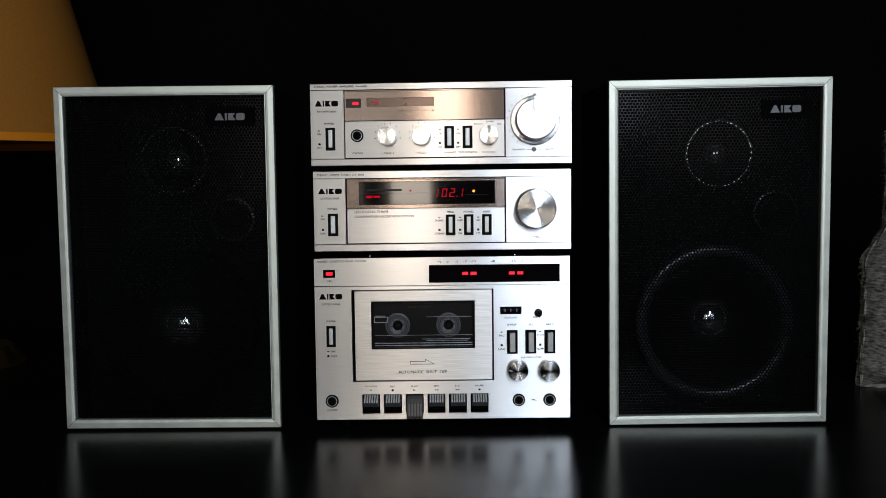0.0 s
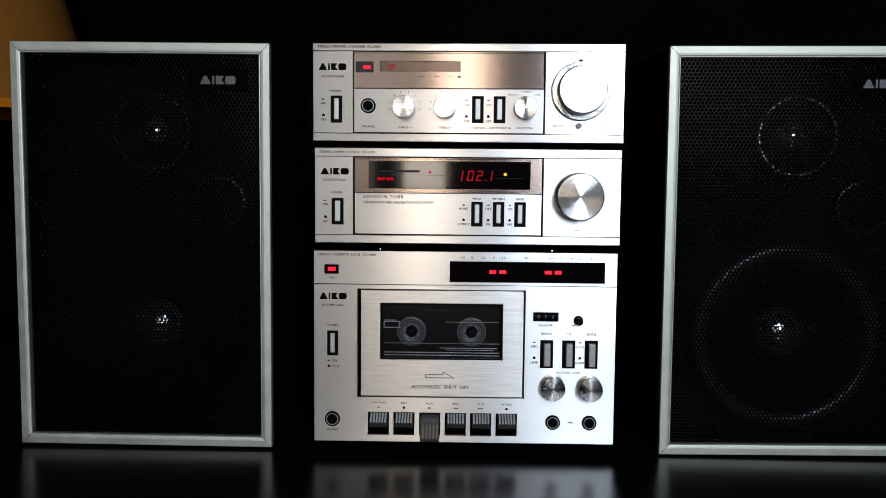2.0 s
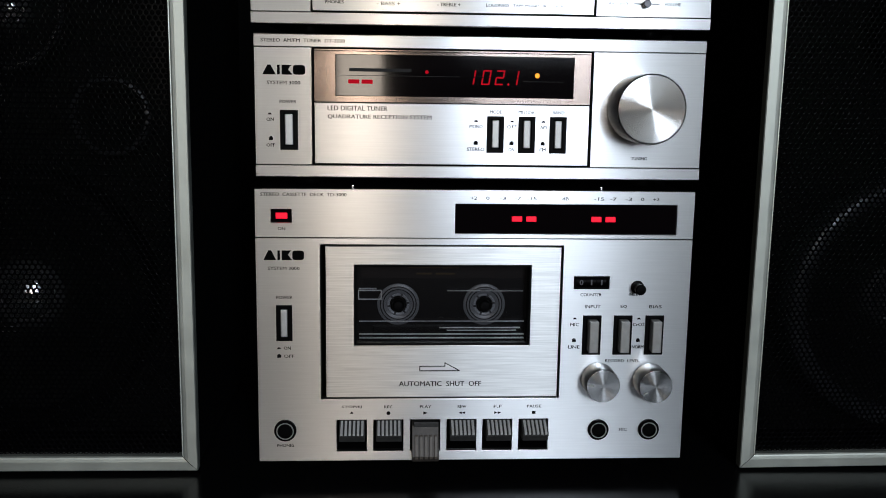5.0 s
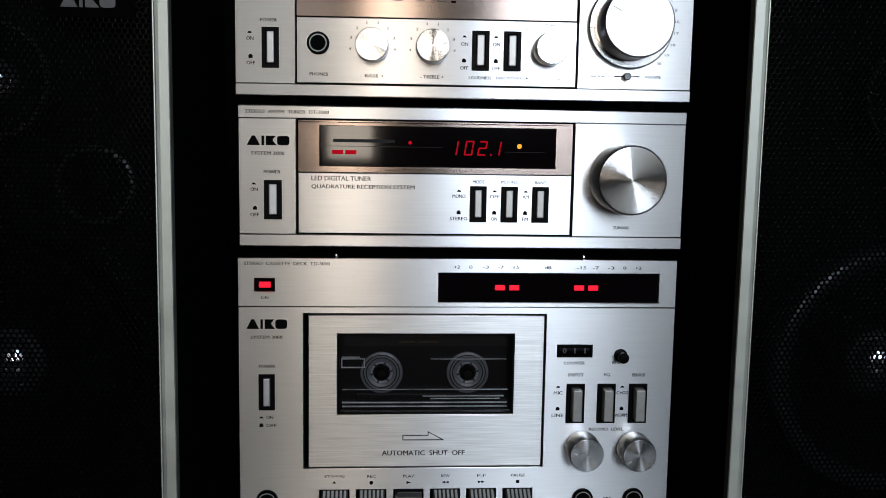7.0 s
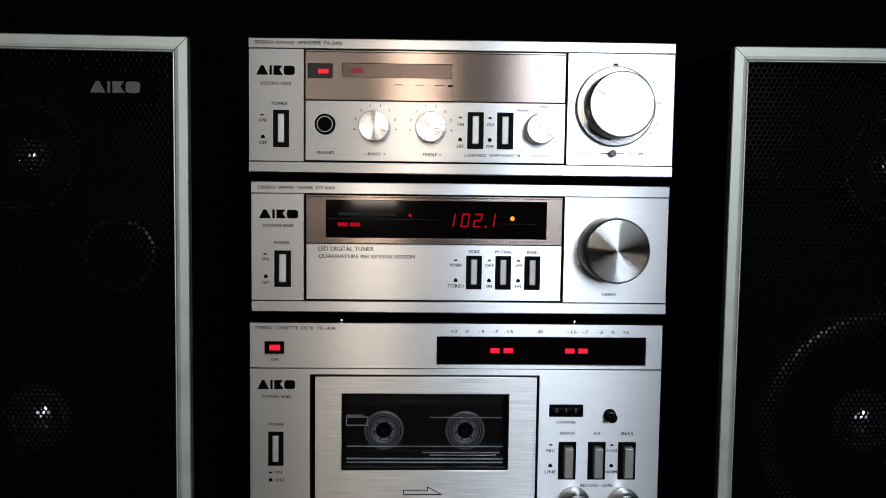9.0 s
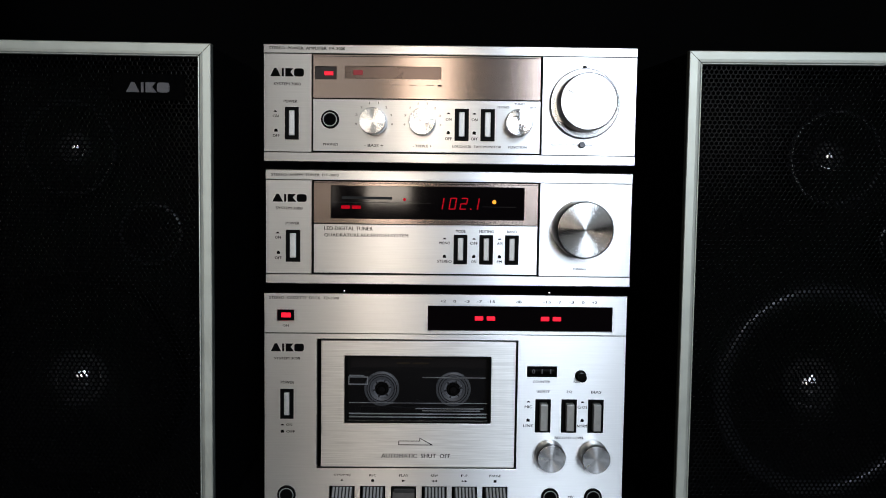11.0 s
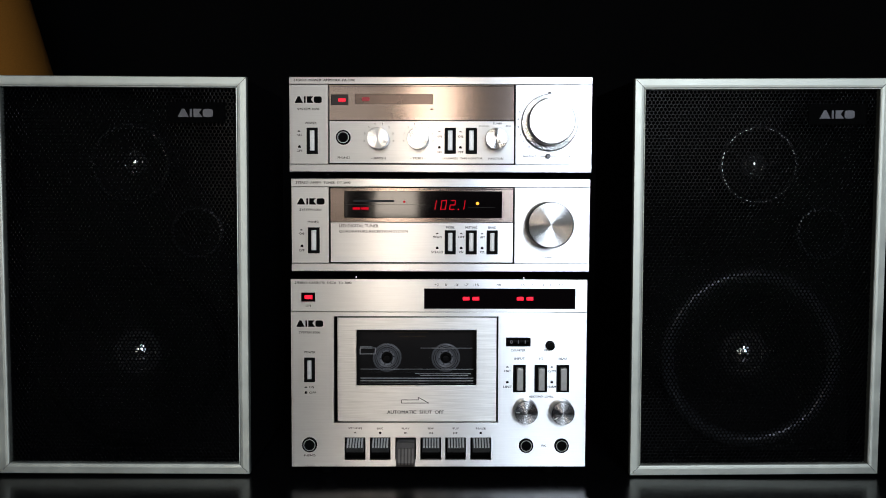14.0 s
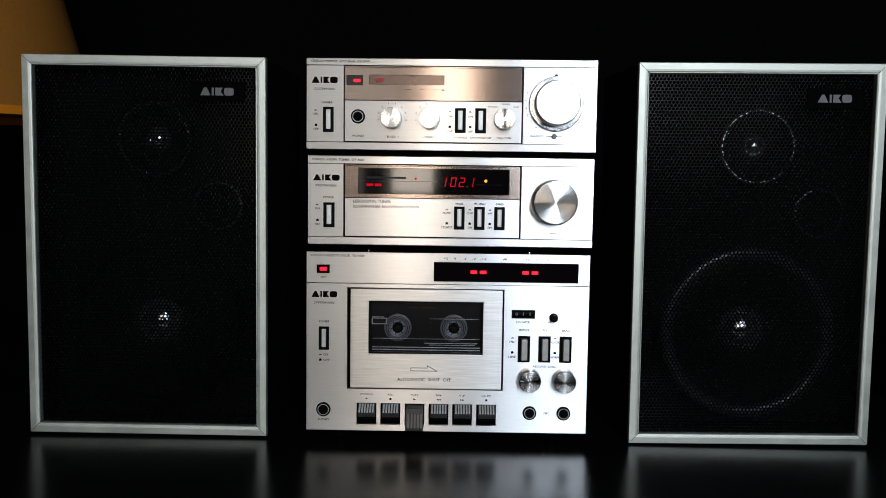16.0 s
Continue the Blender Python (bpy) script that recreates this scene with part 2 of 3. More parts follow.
def bar_x(profile, x0, x1, bevel=0.25):
    """A profile in (y, z), drawn out along x."""
    bm = bmesh.new()
    a = [bm.verts.new((x0 / 1000, y / 1000, z / 1000)) for y, z in profile]
    b = [bm.verts.new((x1 / 1000, y / 1000, z / 1000)) for y, z in profile]
    n = len(profile)
    bm.faces.new(a)
    bm.faces.new(b[::-1])
    for i in range(n):
        bm.faces.new((a[i], b[i], b[(i + 1) % n], a[(i + 1) % n]))
    bmesh.ops.recalc_face_normals(bm, faces=bm.faces[:])
    if bevel:
        bmesh.ops.bevel(bm, geom=bm.edges[:], offset=bevel / 1000, segments=2, affect="EDGES", profile=0.5)
    return bm


def plate(x0, x1, z0, z1, holes=(), front=0.0, thick=3.0, bevel=0.25):
    """A sheet with rectangular openings (x0, x1, z0, z1) right through it."""
    xs = sorted({x0, x1, *[h[0] for h in holes], *[h[1] for h in holes]})
    zs = sorted({z0, z1, *[h[2] for h in holes], *[h[3] for h in holes]})
    bm = bmesh.new()
    grid = {}

    def v(i, j):
        if (i, j) not in grid:
            grid[i, j] = bm.verts.new((xs[i] / 1000, front / 1000, zs[j] / 1000))
        return grid[i, j]
    for i in range(len(xs) - 1):
        for j in range(len(zs) - 1):
            cx, cz = (xs[i] + xs[i + 1]) / 2, (zs[j] + zs[j + 1]) / 2
            if any(h[0] < cx < h[1] and h[2] < cz < h[3] for h in holes):
                continue
            bm.faces.new((v(i, j), v(i + 1, j), v(i + 1, j + 1), v(i, j + 1)))
    edge = [e for e in bm.edges if e.is_boundary]
    made = bmesh.ops.extrude_edge_only(bm, edges=edge)["geom"]
    bmesh.ops.translate(bm, verts=[g for g in made if isinstance(g, bmesh.types.BMVert)], vec=(0, thick / 1000, 0))
    bmesh.ops.recalc_face_normals(bm, faces=bm.faces[:])
    if bevel:
        bmesh.ops.bevel(bm, geom=edge, offset=bevel / 1000, segments=2, affect="EDGES", profile=0.5)
    return bm


_words = {}


def lettering(parent, text, x0, x1, z, h, y=-0.15, mat=None, name="lettering"):
    """Printed words that fill x0..x1 about the height z, capitals h high."""
    if text not in _words:
        c = bpy.data.curves.new("words", "FONT")
        c.body, c.resolution_u = text, 2
        tmp = new("words", c)
        me = bpy.data.meshes.new_from_object(tmp)
        bpy.data.objects.remove(tmp)
        bpy.data.curves.remove(c)
        co = np.empty(len(me.vertices) * 3)
        me.vertices.foreach_get("co", co)
        co = co.reshape(-1, 3)
        lo, hi = co.min(0), co.max(0)
        _words[text] = ([tuple(p.vertices) for p in me.polygons], (co - lo) / np.maximum(hi - lo, 1e-6))
        bpy.data.meshes.remove(me)
    polys, unit = _words[text]
    verts, faces = [], []
    for k, (dx, dz) in enumerate(((0, 0), (0.06 * h, 0.0))):   # struck twice for weight
        faces += [tuple(v + len(verts) for v in p) for p in polys]
        co = np.stack([x0 + unit[:, 0] * (x1 - x0) + dx, np.full(len(unit), y - 0.02 * k), z - h / 2 + unit[:, 1] * h + dz], 1) / 1000
        verts += co.tolist()
    me = bpy.data.meshes.new(name)
    me.from_pydata(verts, [], faces)
    me.materials.append(mat or INK)
    ob = new(name, me)
    ob.parent = parent
    return ob


def badge(parent, x0, x1, z0, z1, y, mat, thick=0.3):
    """The maker's mark as four plain blocks."""
    w, s = x1 - x0, z1 - z0
    bm = prism([(x0, z0), (x0 + 0.31 * w, z0), (x0 + 0.19 * w, z1), (x0 + 0.12 * w, z1)], y - thick, y)
    prism([(x0 + 0.345 * w, z0), (x0 + 0.405 * w, z0), (x0 + 0.405 * w, z1), (x0 + 0.345 * w, z1)], y - thick, y, bm)
    prism([(x0 + 0.45 * w, z0), (x0 + 0.70 * w, z0), (x0 + 0.60 * w, z0 + 0.55 * s), (x0 + 0.68 * w, z1), (x0 + 0.45 * w, z1)], y - thick, y, bm)
    pts = [(x0 + w * (0.855 + 0.145 * math.copysign(abs(math.cos(a)) ** 0.5, math.cos(a))),
            z0 + s * (0.5 + 0.5 * math.copysign(abs(math.sin(a)) ** 0.5, math.sin(a)))) for a in [2 * math.pi * i / 24 for i in range(24)]]
    prism(pts, y - thick, y, bm)
    return part("badge", bm, mat, parent, "plain block maker's mark")


def ink_mark(parent, x, z, down):
    """The little raised or pressed button mark beside a switch."""
    if down:
        bm = prism([(x - 1.1, z - 0.5), (x + 1.1, z - 0.5), (x + 0.5, z + 0.4), (x - 0.5, z + 0.4)], -0.2, -0.1)
    else:
        bm = box(x - 1.0, x + 1.0, -0.2, -0.1, z - 0.8, z + 0.6, 0)
        box(x - 0.6, x + 0.6, -0.2, -0.1, z + 0.6, z + 1.1, 0, bm=bm)
    return part("printed_mark", bm, INK, parent)


def switch(parent, x0, x1, z0, z1, out, mat, lip=1.0):
    """An upright push switch: dark surround and a button standing out by `out`."""
    sw = part("switch", plate(x0, x1, z0, z1, [(x0 + 2.0, x1 - 2.0, z0 + 2.0, z1 - 1.6)], -lip, lip + 2.0, 0.2), BLACK, parent, "black switch surround")
    part("switch_well", box(x0 + 1.9, x1 - 1.9, -0.35, -0.1, z0 + 1.9, z1 - 1.5, 0), GAP, sw)
    part("button", box(x0 + 2.3, x1 - 2.3, -out, 1.0, z0 + 2.3, z1 - 1.9, 0.5, 3), mat, sw, "pale upright push button")
    return sw


def jack(parent, x, z, r=5.2):
    bm = lathe([(r, 0.2), (r, -1.4), (r - 0.5, -1.9), (r - 1.6, -1.9), (r - 2.0, -1.3), (r - 2.2, -0.2), (0, -0.2)], x, z, 40)
    j = part("jack_socket", bm, BLACK, parent, "black phone jack socket", True)
    part("bore", lathe([(r - 2.2, -0.45), (0, -0.45)], x, z, 32), GAP, j)
    part("contact_ring", lathe([(r - 1.15, -1.95), (r - 1.3, -2.1), (r - 1.6, -2.1), (r - 1.75, -1.9)], x, z, 40), GREY_BTN, j, smooth=True)
    return j


def knob(parent, x, z, r, depth, skirt=0.0, mark=None, label="turned aluminium knob", face=None):
    """A turned knob: fluted side, spun front face, and its pointer."""
    n = 72
    side = [(r * 0.97, -0.1), (r * 1.0, -0.8), (r * 0.985, -depth + 0.7), (r * 0.965, -depth + 0.2), (r * 0.94, -depth)]
    k = part("knob", lathe(side + [(r * 0.93, -depth + 0.05)], x, z, n), KNOB_SIDE, parent, label, True)
    part("knob_face", lathe([(r * 0.957, -depth + 0.1), (r * 0.945, -depth - 0.1), (r * 0.94, -depth - 0.12), (r * 0.93, -depth - 0.125), (r * 0.9, -depth - 0.13), (r * 0.5, -depth - 0.14), (0, -depth - 0.15)], x, z, n), face or TURNED, k, "spun metal face", True)
    if skirt:
        part("skirt", lathe([(skirt, -0.1), (skirt, -2.6), (skirt - 0.7, -3.4), (r * 0.98, -3.7)], x, z, n), TURNED, k, "polished skirt ring", True)
    if mark is not None:
        a = radians(mark)
        m = box(x - 0.35, x + 0.35, -depth - 0.35, -depth, z + r * 0.55, z + r * 0.86, 0.1)
        bmesh.ops.rotate(m, verts=m.verts[:], cent=(x / 1000, 0, z / 1000), matrix=Matrix.Rotation(a, 3, "Y"))
        part("pointer", m, WHITE_BTN, k)
    return k


def scale_ticks(parent, x, z, r, a0, a1, n, texts=()):
    """Small printed figures round a knob."""
    for i in range(n):
        a = radians(a0 + (a1 - a0) * i / (n - 1))
        px, pz = x + r * math.sin(a), z + r * math.cos(a)
        if texts and texts[i]:
            w = 0.18 if texts[i] == "1" else 0.55 * len(texts[i])
            lettering(parent, texts[i], px - w, px + w, pz, 1.3, mat=INK_GREY)
        else:
            b = box(x - 0.15, x + 0.15, -0.2, -0.1, z + r - 0.6, z + r + 0.6, 0)
            bmesh.ops.rotate(b, verts=b.verts[:], cent=(x / 1000, 0, z / 1000), matrix=Matrix.Rotation(a, 3, "Y"))
            part("tick", b, INK, parent)


# ---------------------------------------------------------------- the room
def slab(name, x0, x1, y0, y1, z0, z1, mat, label, holes=()):
    """A wall, floor or ceiling, in metres; holes only for walls that face y."""
    if holes:
        bm = plate(x0 * 1000, x1 * 1000, z0 * 1000, z1 * 1000, [tuple(v * 1000 for v in h) for h in holes], y0 * 1000, (y1 - y0) * 1000, 0)
    else:
        bm = box(x0 * 1000, x1 * 1000, y0 * 1000, y1 * 1000, z0 * 1000, z1 * 1000, 0)
    return tagged(part(name, bm, mat), label, name.split("_")[0], kind="structure")


ZF, ZC = -0.74, 1.80
slab("floor", -2.2, 2.2, -3.1, 0.95, ZF - 0.1, ZF, FLOOR, "dark wooden floor of the dim room")
slab("ceiling", -2.2, 2.2, -3.1, 0.95, ZC, ZC + 0.1, WALL, "ceiling of the dim room, coloured near black to read as unlit")
slab("wall_north", -2.2, 2.2, 0.85, 0.95, ZF, ZC, WALL, "wall behind the table, coloured near black to read as unlit")
slab("wall_west", -2.3, -2.2, -3.1, 0.95, ZF, ZC, WALL, "side wall coloured near black to read as unlit")
slab("wall_east", 2.2, 2.3, -3.1, 0.95, ZF, ZC, WALL, "side wall coloured near black to read as unlit")
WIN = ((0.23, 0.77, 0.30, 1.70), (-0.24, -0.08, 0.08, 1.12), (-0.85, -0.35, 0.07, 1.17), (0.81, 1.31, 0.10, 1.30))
slab("wall_south", -2.2, 2.2, -3.1, -2.98, ZF, ZC, WALL, "wall with four window openings, coloured near black to read as unlit", WIN)
for i, (x0, x1, z0, z1) in enumerate(WIN):
    w = 30
    fr = plate(x0 * 1000 - w, x1 * 1000 + w, z0 * 1000 - w, z1 * 1000 + w, [(x0 * 1000, x1 * 1000, z0 * 1000, z1 * 1000)], -2976, 2, 0)
    bmesh.ops.recalc_face_normals(fr, faces=fr.faces[:])
    tagged(part("window_%d" % (i + 1), fr, FRAME_WHITE), "white painted frame round a bright window", "window", kind="structure")

# ---------------------------------------------------------------- the table
table = thing("table", "glossy black lacquered table", "table", pose(0, 0, 0))
part("tabletop", box(-1000, 1000, -215, 620, -36, 0, 3, 3), TABLE, table, "mirror-glossy black top")
for x in (-950, 950):
    for y in (-170, 570):
        part("leg", box(x - 30, x + 30, y - 30, y + 30, -740, -36, 2), TABLE, table)


# ---------------------------------------------------------------- hi-fi units
def unit(name, label, m, x0, x1, z0, z1, depth=190, foot=(-85, 85), fh=4.0, wells=()):
    """A unit's Empty, its dark case behind the front and its feet."""
    u = thing(name, label, "stereo unit", m, "stacked hi-fi units")
    part("case", plate(x0 + 2.5, x1 - 2.5, z0 + 1.5, z1 - 1.0, wells, 3.1, depth - 3.1, 0.5), CASE, u, "black enamelled steel case")
    part("case_back", box(x0 + 3.5, x1 - 3.5, depth - 4, depth - 2, z0 + 2.5, z1 - 2, 0.3), CASE, u)
    for fx in foot:
        for fy in (18, depth - 25):
            ft = part("foot", lathe([(0, fh), (6.5, fh), (7, fh - 1), (7, 0), (0, 0)], 0, 0, 24), BLACK, u, "black rubber foot", True)
            ft.matrix_local = Matrix.Translation((fx / 1000, fy / 1000, (z0 + 1.6) / 1000)) @ pose(0, 0, 0, -90, 0, 0) @ Matrix.Translation((0, 0, 0))
    return u


def rails(u, x0, x1, z0, z1, low, high):
    """The raised lower and upper rails of a front."""
    part("lower_rail", bar_x([(-0.6, z0 + 0.4), (-0.6, low + 0.0), (3, low + 0.0), (3, z0), (0.2, z0)], x0, x1), ALU, u, "bright brushed lower rail")
    part("upper_rail", bar_x([(-0.6, high + 0.0), (-0.6, z1 - 0.4), (0.2, z1), (3, z1), (3, high + 0.0)], x0, x1), ALU, u, "bright brushed upper rail")
    part("groove", box(x0 + 0.4, x1 - 0.4, 2.4, 3, z0 + 1, z1 - 1, 0), GAP, u, "dark groove backing")


# ---- amplifier
amp = unit("stereo_amplifier", "brushed aluminium stereo amplifier with bronze display strip, on the tuner",
           pose(0.0004, 0.0, 0.2276, 0, 0, -1.5), -111, 111, 2.1, 72.1, fh=4.7)
rails(amp, -111, 111, 2.1, 72.1, 8, 66.5)
part("side_plate", plate(-111, -82.2, 8.2, 66.3), ALU, amp, "brushed aluminium plate")
part("side_plate", plate(55, 111, 8.2, 66.3), ALU, amp, "brushed aluminium plate")
inner = part("control_panel", plate(-81.6, 54.2, 8.8, 40.0, (), 0.3, 2.5), ALU, amp, "brushed aluminium control panel")
strip = part("display_strip", plate(-81.6, 54.0, 40.4, 65.0, [(-80.2, -67.6, 51.5, 59.0), (-62.6, -5.4, 52.2, 59.4)], 0.3, 2.5, 0.15), BRONZE, amp, "bronze mirror display strip")
part("strip_edge", box(-81.6, 54.0, -0.4, 1, 65.0, 66.0, 0.2), BRONZE, strip)
led = part("power_lamp", box(-80.1, -67.7, 1.1, 2, 51.6, 58.9, 0), LAMP_LENS, strip, "dark lamp window")
part("lit_segment", box(-75.0, -69.6, 0.6, 1.1, 53.9, 56.3, 0.3), RED, led, "glowing red power lamp")
meter = part("power_meter", box(-62.5, -5.5, 1.1, 2, 52.3, 59.3, 0), SMOKE_BRONZE, strip, "smoked meter window")
part("lit_segment", box(-57.6, -52.0, 0.7, 1.1, 54.3, 57.2, 0.2), RED_DIM, meter, "faint red meter segment")
for x in (-33, -22, -12):
    part("print_bar", box(x - 2.2, x + 2.2, 0.05, 0.25, 48.4, 48.75, 0), INK_PALE, strip)
part("printed_mark", prism([(-7.4, 48.0), (-5.0, 48.0), (-5.0, 48.9), (-7.4, 48.9)], 0.0, 0.2), INK, strip)
badge(amp, -107, -87, 52.8, 57.6, -0.05, INK)
lettering(amp, "STEREO  POWER  AMPLIFIER  PA-3000", -107.5, -62.5, 69.4, 1.7, -0.8)
lettering(amp, "SYSTEM 3000", -105, -89, 48.4, 1.7)
lettering(amp, "POWER", -99, -91, 38.2, 1.6)
switch(amp, -98.2, -90.0, 15.5, 34.8, 1.2, WHITE_BTN)
ink_mark(amp, -104.0, 32.3, True)
lettering(amp, "ON", -105.6, -102.2, 29.4, 1.7)
ink_mark(amp, -103.6, 20.8, False)
lettering(amp, "OFF", -105.6, -101.6, 17.8, 1.7)
jack(amp, -71.2, 27.7, 5.4)
lettering(amp, "PHONES", -75.4, -66.6, 13.0, 1.5, 0.1)
for x, word, turn in ((-45.2, "- BASS +", 115), (-16.2, "- TREBLE +", 80)):
    knob(amp, x, 26.7, 8.0, 12, mark=turn)
    scale_ticks(amp, x, 27.2, 10.9, -100, 100, 8, ("4", "3", "2", "1", "1", "2", "3", "4"))
    lettering(amp, word, x - 5.6, x + 5.6, 12.6, 1.6, 0.1)
for x, word in ((7.3, "LOUDNESS"), (22.8, "TAPE MONITOR")):
    switch(amp, x - 4.2, x + 4.2, 16.0, 35.0, 1.2, WHITE_BTN)
    ink_mark(amp, x - 8.0, 32.2, True)
    lettering(amp, "ON", x - 9.6, x - 6.2, 28.6, 1.7, 0.1)
    ink_mark(amp, x - 8.0, 20.6, False)
    lettering(amp, "OFF", x - 9.9, x - 5.9, 17.2, 1.7, 0.1)
    ww = 5.5 if x < 10 else 8.2
    lettering(amp, word, x - ww, x + ww, 12.6, 1.5, 0.1)
knob(amp, 40.8, 26.7, 8.0, 12)
lettering(amp, "FUNCTION", 35.4, 46.2, 12.6, 1.5, 0.1)
for word, x0, x1, z in (("PHONO", 28.6, 35.4, 36.2), ("TUNER", 38.4, 45.2, 38.2), ("AUX", 47.8, 51.6, 36.2)):
    lettering(amp, word, x0, x1, z, 1.4, 0.1, INK_GREY)
knob(amp, 80.0, 38.8, 17.0, 20, skirt=20.8, mark=-62, label="large turned aluminium volume knob with skirt ring", face=TURNED_SATIN)
scale_ticks(amp, 80.0, 38.8, 23.2, -140, 140, 21, ("0", "1", "2", "3", "4", "5", "6", "7", "8", "9", "10", "11", "12", "13", "14", "15", "16", "17", "18", "19", "20"))
part("printed_mark", prism([(78.2, 60.0), (81.4, 60.0), (80.8, 61.2), (78.8, 61.2)], -0.2, -0.1), INK, amp)
part("balance_slot", box(73.0, 85.6, -0.3, 0.2, 14.2, 14.7, 0), INK, amp)
part("balance_slider", lathe([(1.9, 0), (1.9, -3.2), (1.5, -3.6), (0, -3.6)], 79.0, 14.4, 20), RING, amp, "small grey balance slider", True)
lettering(amp, "BALANCE", 61.0, 70.8, 14.4, 1.5)
lettering(amp, "VOLUME", 88.0, 96.0, 14.4, 1.5)

# ---- tuner
tuner = unit("stereo_tuner", "brushed aluminium digital tuner with red glowing display, on the cassette deck",
             pose(0.001, 0.0, 0.151, 0.3, 0, -0.15), -110, 110, 5.5, 74.5, fh=5.8)
rails(tuner, -110, 110, 5.5, 74.5, 11.6, 68.2)
part("side_plate", plate(-110, -82.4, 11.8, 68.0), ALU, tuner, "brushed aluminium plate")
part("side_plate", plate(54.4, 110, 11.8, 68.0), ALU, tuner, "brushed aluminium plate")
part("control_panel", plate(-81.4, 53.4, 12.4, 42.0, (), 0.3, 2.5), ALU, tuner, "brushed aluminium control panel")
part("display_strip", plate(-81.4, 53.4, 42.3, 66.6, [(-71.0, 45.0, 45.4, 65.0)], 0.3, 2.5, 0.15), BRONZE, tuner, "bronze mirror surround of the display")
part("strip_edge", box(-81.4, 53.4, -0.4, 1, 66.6, 67.6, 0.2), BRONZE, tuner)
disp = part("display_window", box(-70.9, 44.9, 0.9, 2.2, 45.5, 64.9, 0), SMOKE, tuner, "smoked glass display window")


def segments(ch, x, z, w, h, parent):
    """One slanted seven-bar figure of the display."""
    lean, t = 0.16, 0.72
    on = {"1": "bc", "0": "abcdef", "2": "abged"}[ch]
    g, bm = 0.25, bmesh.new()
    bars = {"a": (g, h - t, w - g, h), "g": (g, h / 2 - t / 2, w - g, h / 2 + t / 2), "d": (g, 0, w - g, t),
            "f": (0, h / 2 + g, t, h - g), "b": (w - t, h / 2 + g, w, h - g), "e": (0, g, t, h / 2 - g), "c": (w - t, g, w, h / 2 - g)}
    for s in on:
        a, b, c, d = bars[s]
        prism([(x + p + lean * q, z + q) for p, q in ((a, b), (c, b), (c, d), (a, d))], 0.55, 0.75, bm)
    return part("digit", bm, RED_FIGURE, parent, "glowing red figure")


for ch, x in (("1", -8.2), ("0", -0.6), ("2", 6.0), ("1", 13.0)):
    segments(ch, x, 51.4, 4.2, 7.2, disp)
part("decimal_point", lathe([(0.55, 0.8), (0.5, 0.55), (0, 0.5)], 12.9, 51.8, 12), RED_FIGURE, disp)
part("stereo_lamp", lathe([(1.2, 0.9), (1.1, 0.5), (0, 0.3)], 27.0, 56.2, 24), AMBER, disp, "small amber lamp", True)
part("tuning_lamp", lathe([(0.9, 0.9), (0.8, 0.6), (0, 0.5)], -27.0, 57.2, 24), RED_FIGURE, disp, "small red lamp", True)
for x in (-65.0, -58.6):
    part("signal_lamp", box(x, x + 5.4, 0.5, 0.9, 51.2, 53.2, 0.2), RED_FIGURE, disp, "glowing red dash")
part("scale_bar", box(-64.5, -34.5, 0.7, 0.9, 57.0, 58.6, 0.1), INK_GREY, disp)
part("scale_line", box(-70, -11, 0.75, 0.9, 55.0, 55.2, 0), INK_GREY, disp)
part("scale_line", box(20, 40, 0.75, 0.9, 53.2, 53.4, 0), INK_GREY, disp)
badge(tuner, -106, -85.5, 55.0, 59.6, -0.05, INK)
lettering(tuner, "STEREO  AM/FM  TUNER  DT-3000", -106.5, -66.5, 71.2, 1.7, -0.8)
lettering(tuner, "SYSTEM 3000", -104, -88, 51.2, 1.7)
lettering(tuner, "POWER", -98, -90, 42.2, 1.6)
switch(tuner, -97.9, -89.3, 19.0, 38.2, 1.2, WHITE_BTN)
ink_mark(tuner, -102.8, 36.4, True)
lettering(tuner, "ON", -104.4, -101.0, 33.6, 1.7)
ink_mark(tuner, -102.4, 24.4, False)
lettering(tuner, "OFF", -104.6, -100.6, 21.2, 1.7)
lettering(tuner, "LED DIGITAL TUNER", -75.0, -46.0, 39.4, 2.3, 0.1)
lettering(tuner, "QUADRATURE RECEPTION SYSTEM", -75.0, -24.6, 35.2, 2.3, 0.1)
for x, word, up, down in ((7.0, "MODE", "MONO", "STEREO"), (22.5, "MUTING", "OFF", "ON"), (38.0, "BAND", "AM", "FM")):
    switch(tuner, x - 4.1, x + 4.1, 18.6, 36.4, 1.2, WHITE_BTN)
    lettering(tuner, word, x - 0.72 * len(word), x + 0.72 * len(word), 38.5, 1.7, 0.1)
    sx = x - (9.6 if x < 10 else 7.4)
    ink_mark(tuner, sx, 34.0, True)
    lettering(tuner, up, sx - 0.8 * len(up), sx + 0.8 * len(up), 31.3, 1.7, 0.1)
    ink_mark(tuner, sx, 23.2, False)
    lettering(tuner, down, sx - 0.72 * len(down), sx + 0.72 * len(down), 20.2, 1.7, 0.1)
knob(tuner, 79.0, 41.2, 17.0, 20, label="large turned aluminium tuning knob")
lettering(tuner, "TUNING", 75.0, 83.0, 16.4, 1.6)

# ---- cassette deck
HOLES = [(-78, 44, 43.4, 123.2)]
KEY_X = [-62.6, -43.8, -24.8, -6.0, 12.6, 31.4]
HOLES += [(k - 7.6, k + 7.6, 15.2, 32.0) for k in KEY_X]
deck = unit("cassette_deck", "brushed aluminium cassette deck with piano keys, standing on the table",
            pose(0, 0, 0), -110, 110, 10, 151, depth=200, fh=10.0, wells=HOLES)
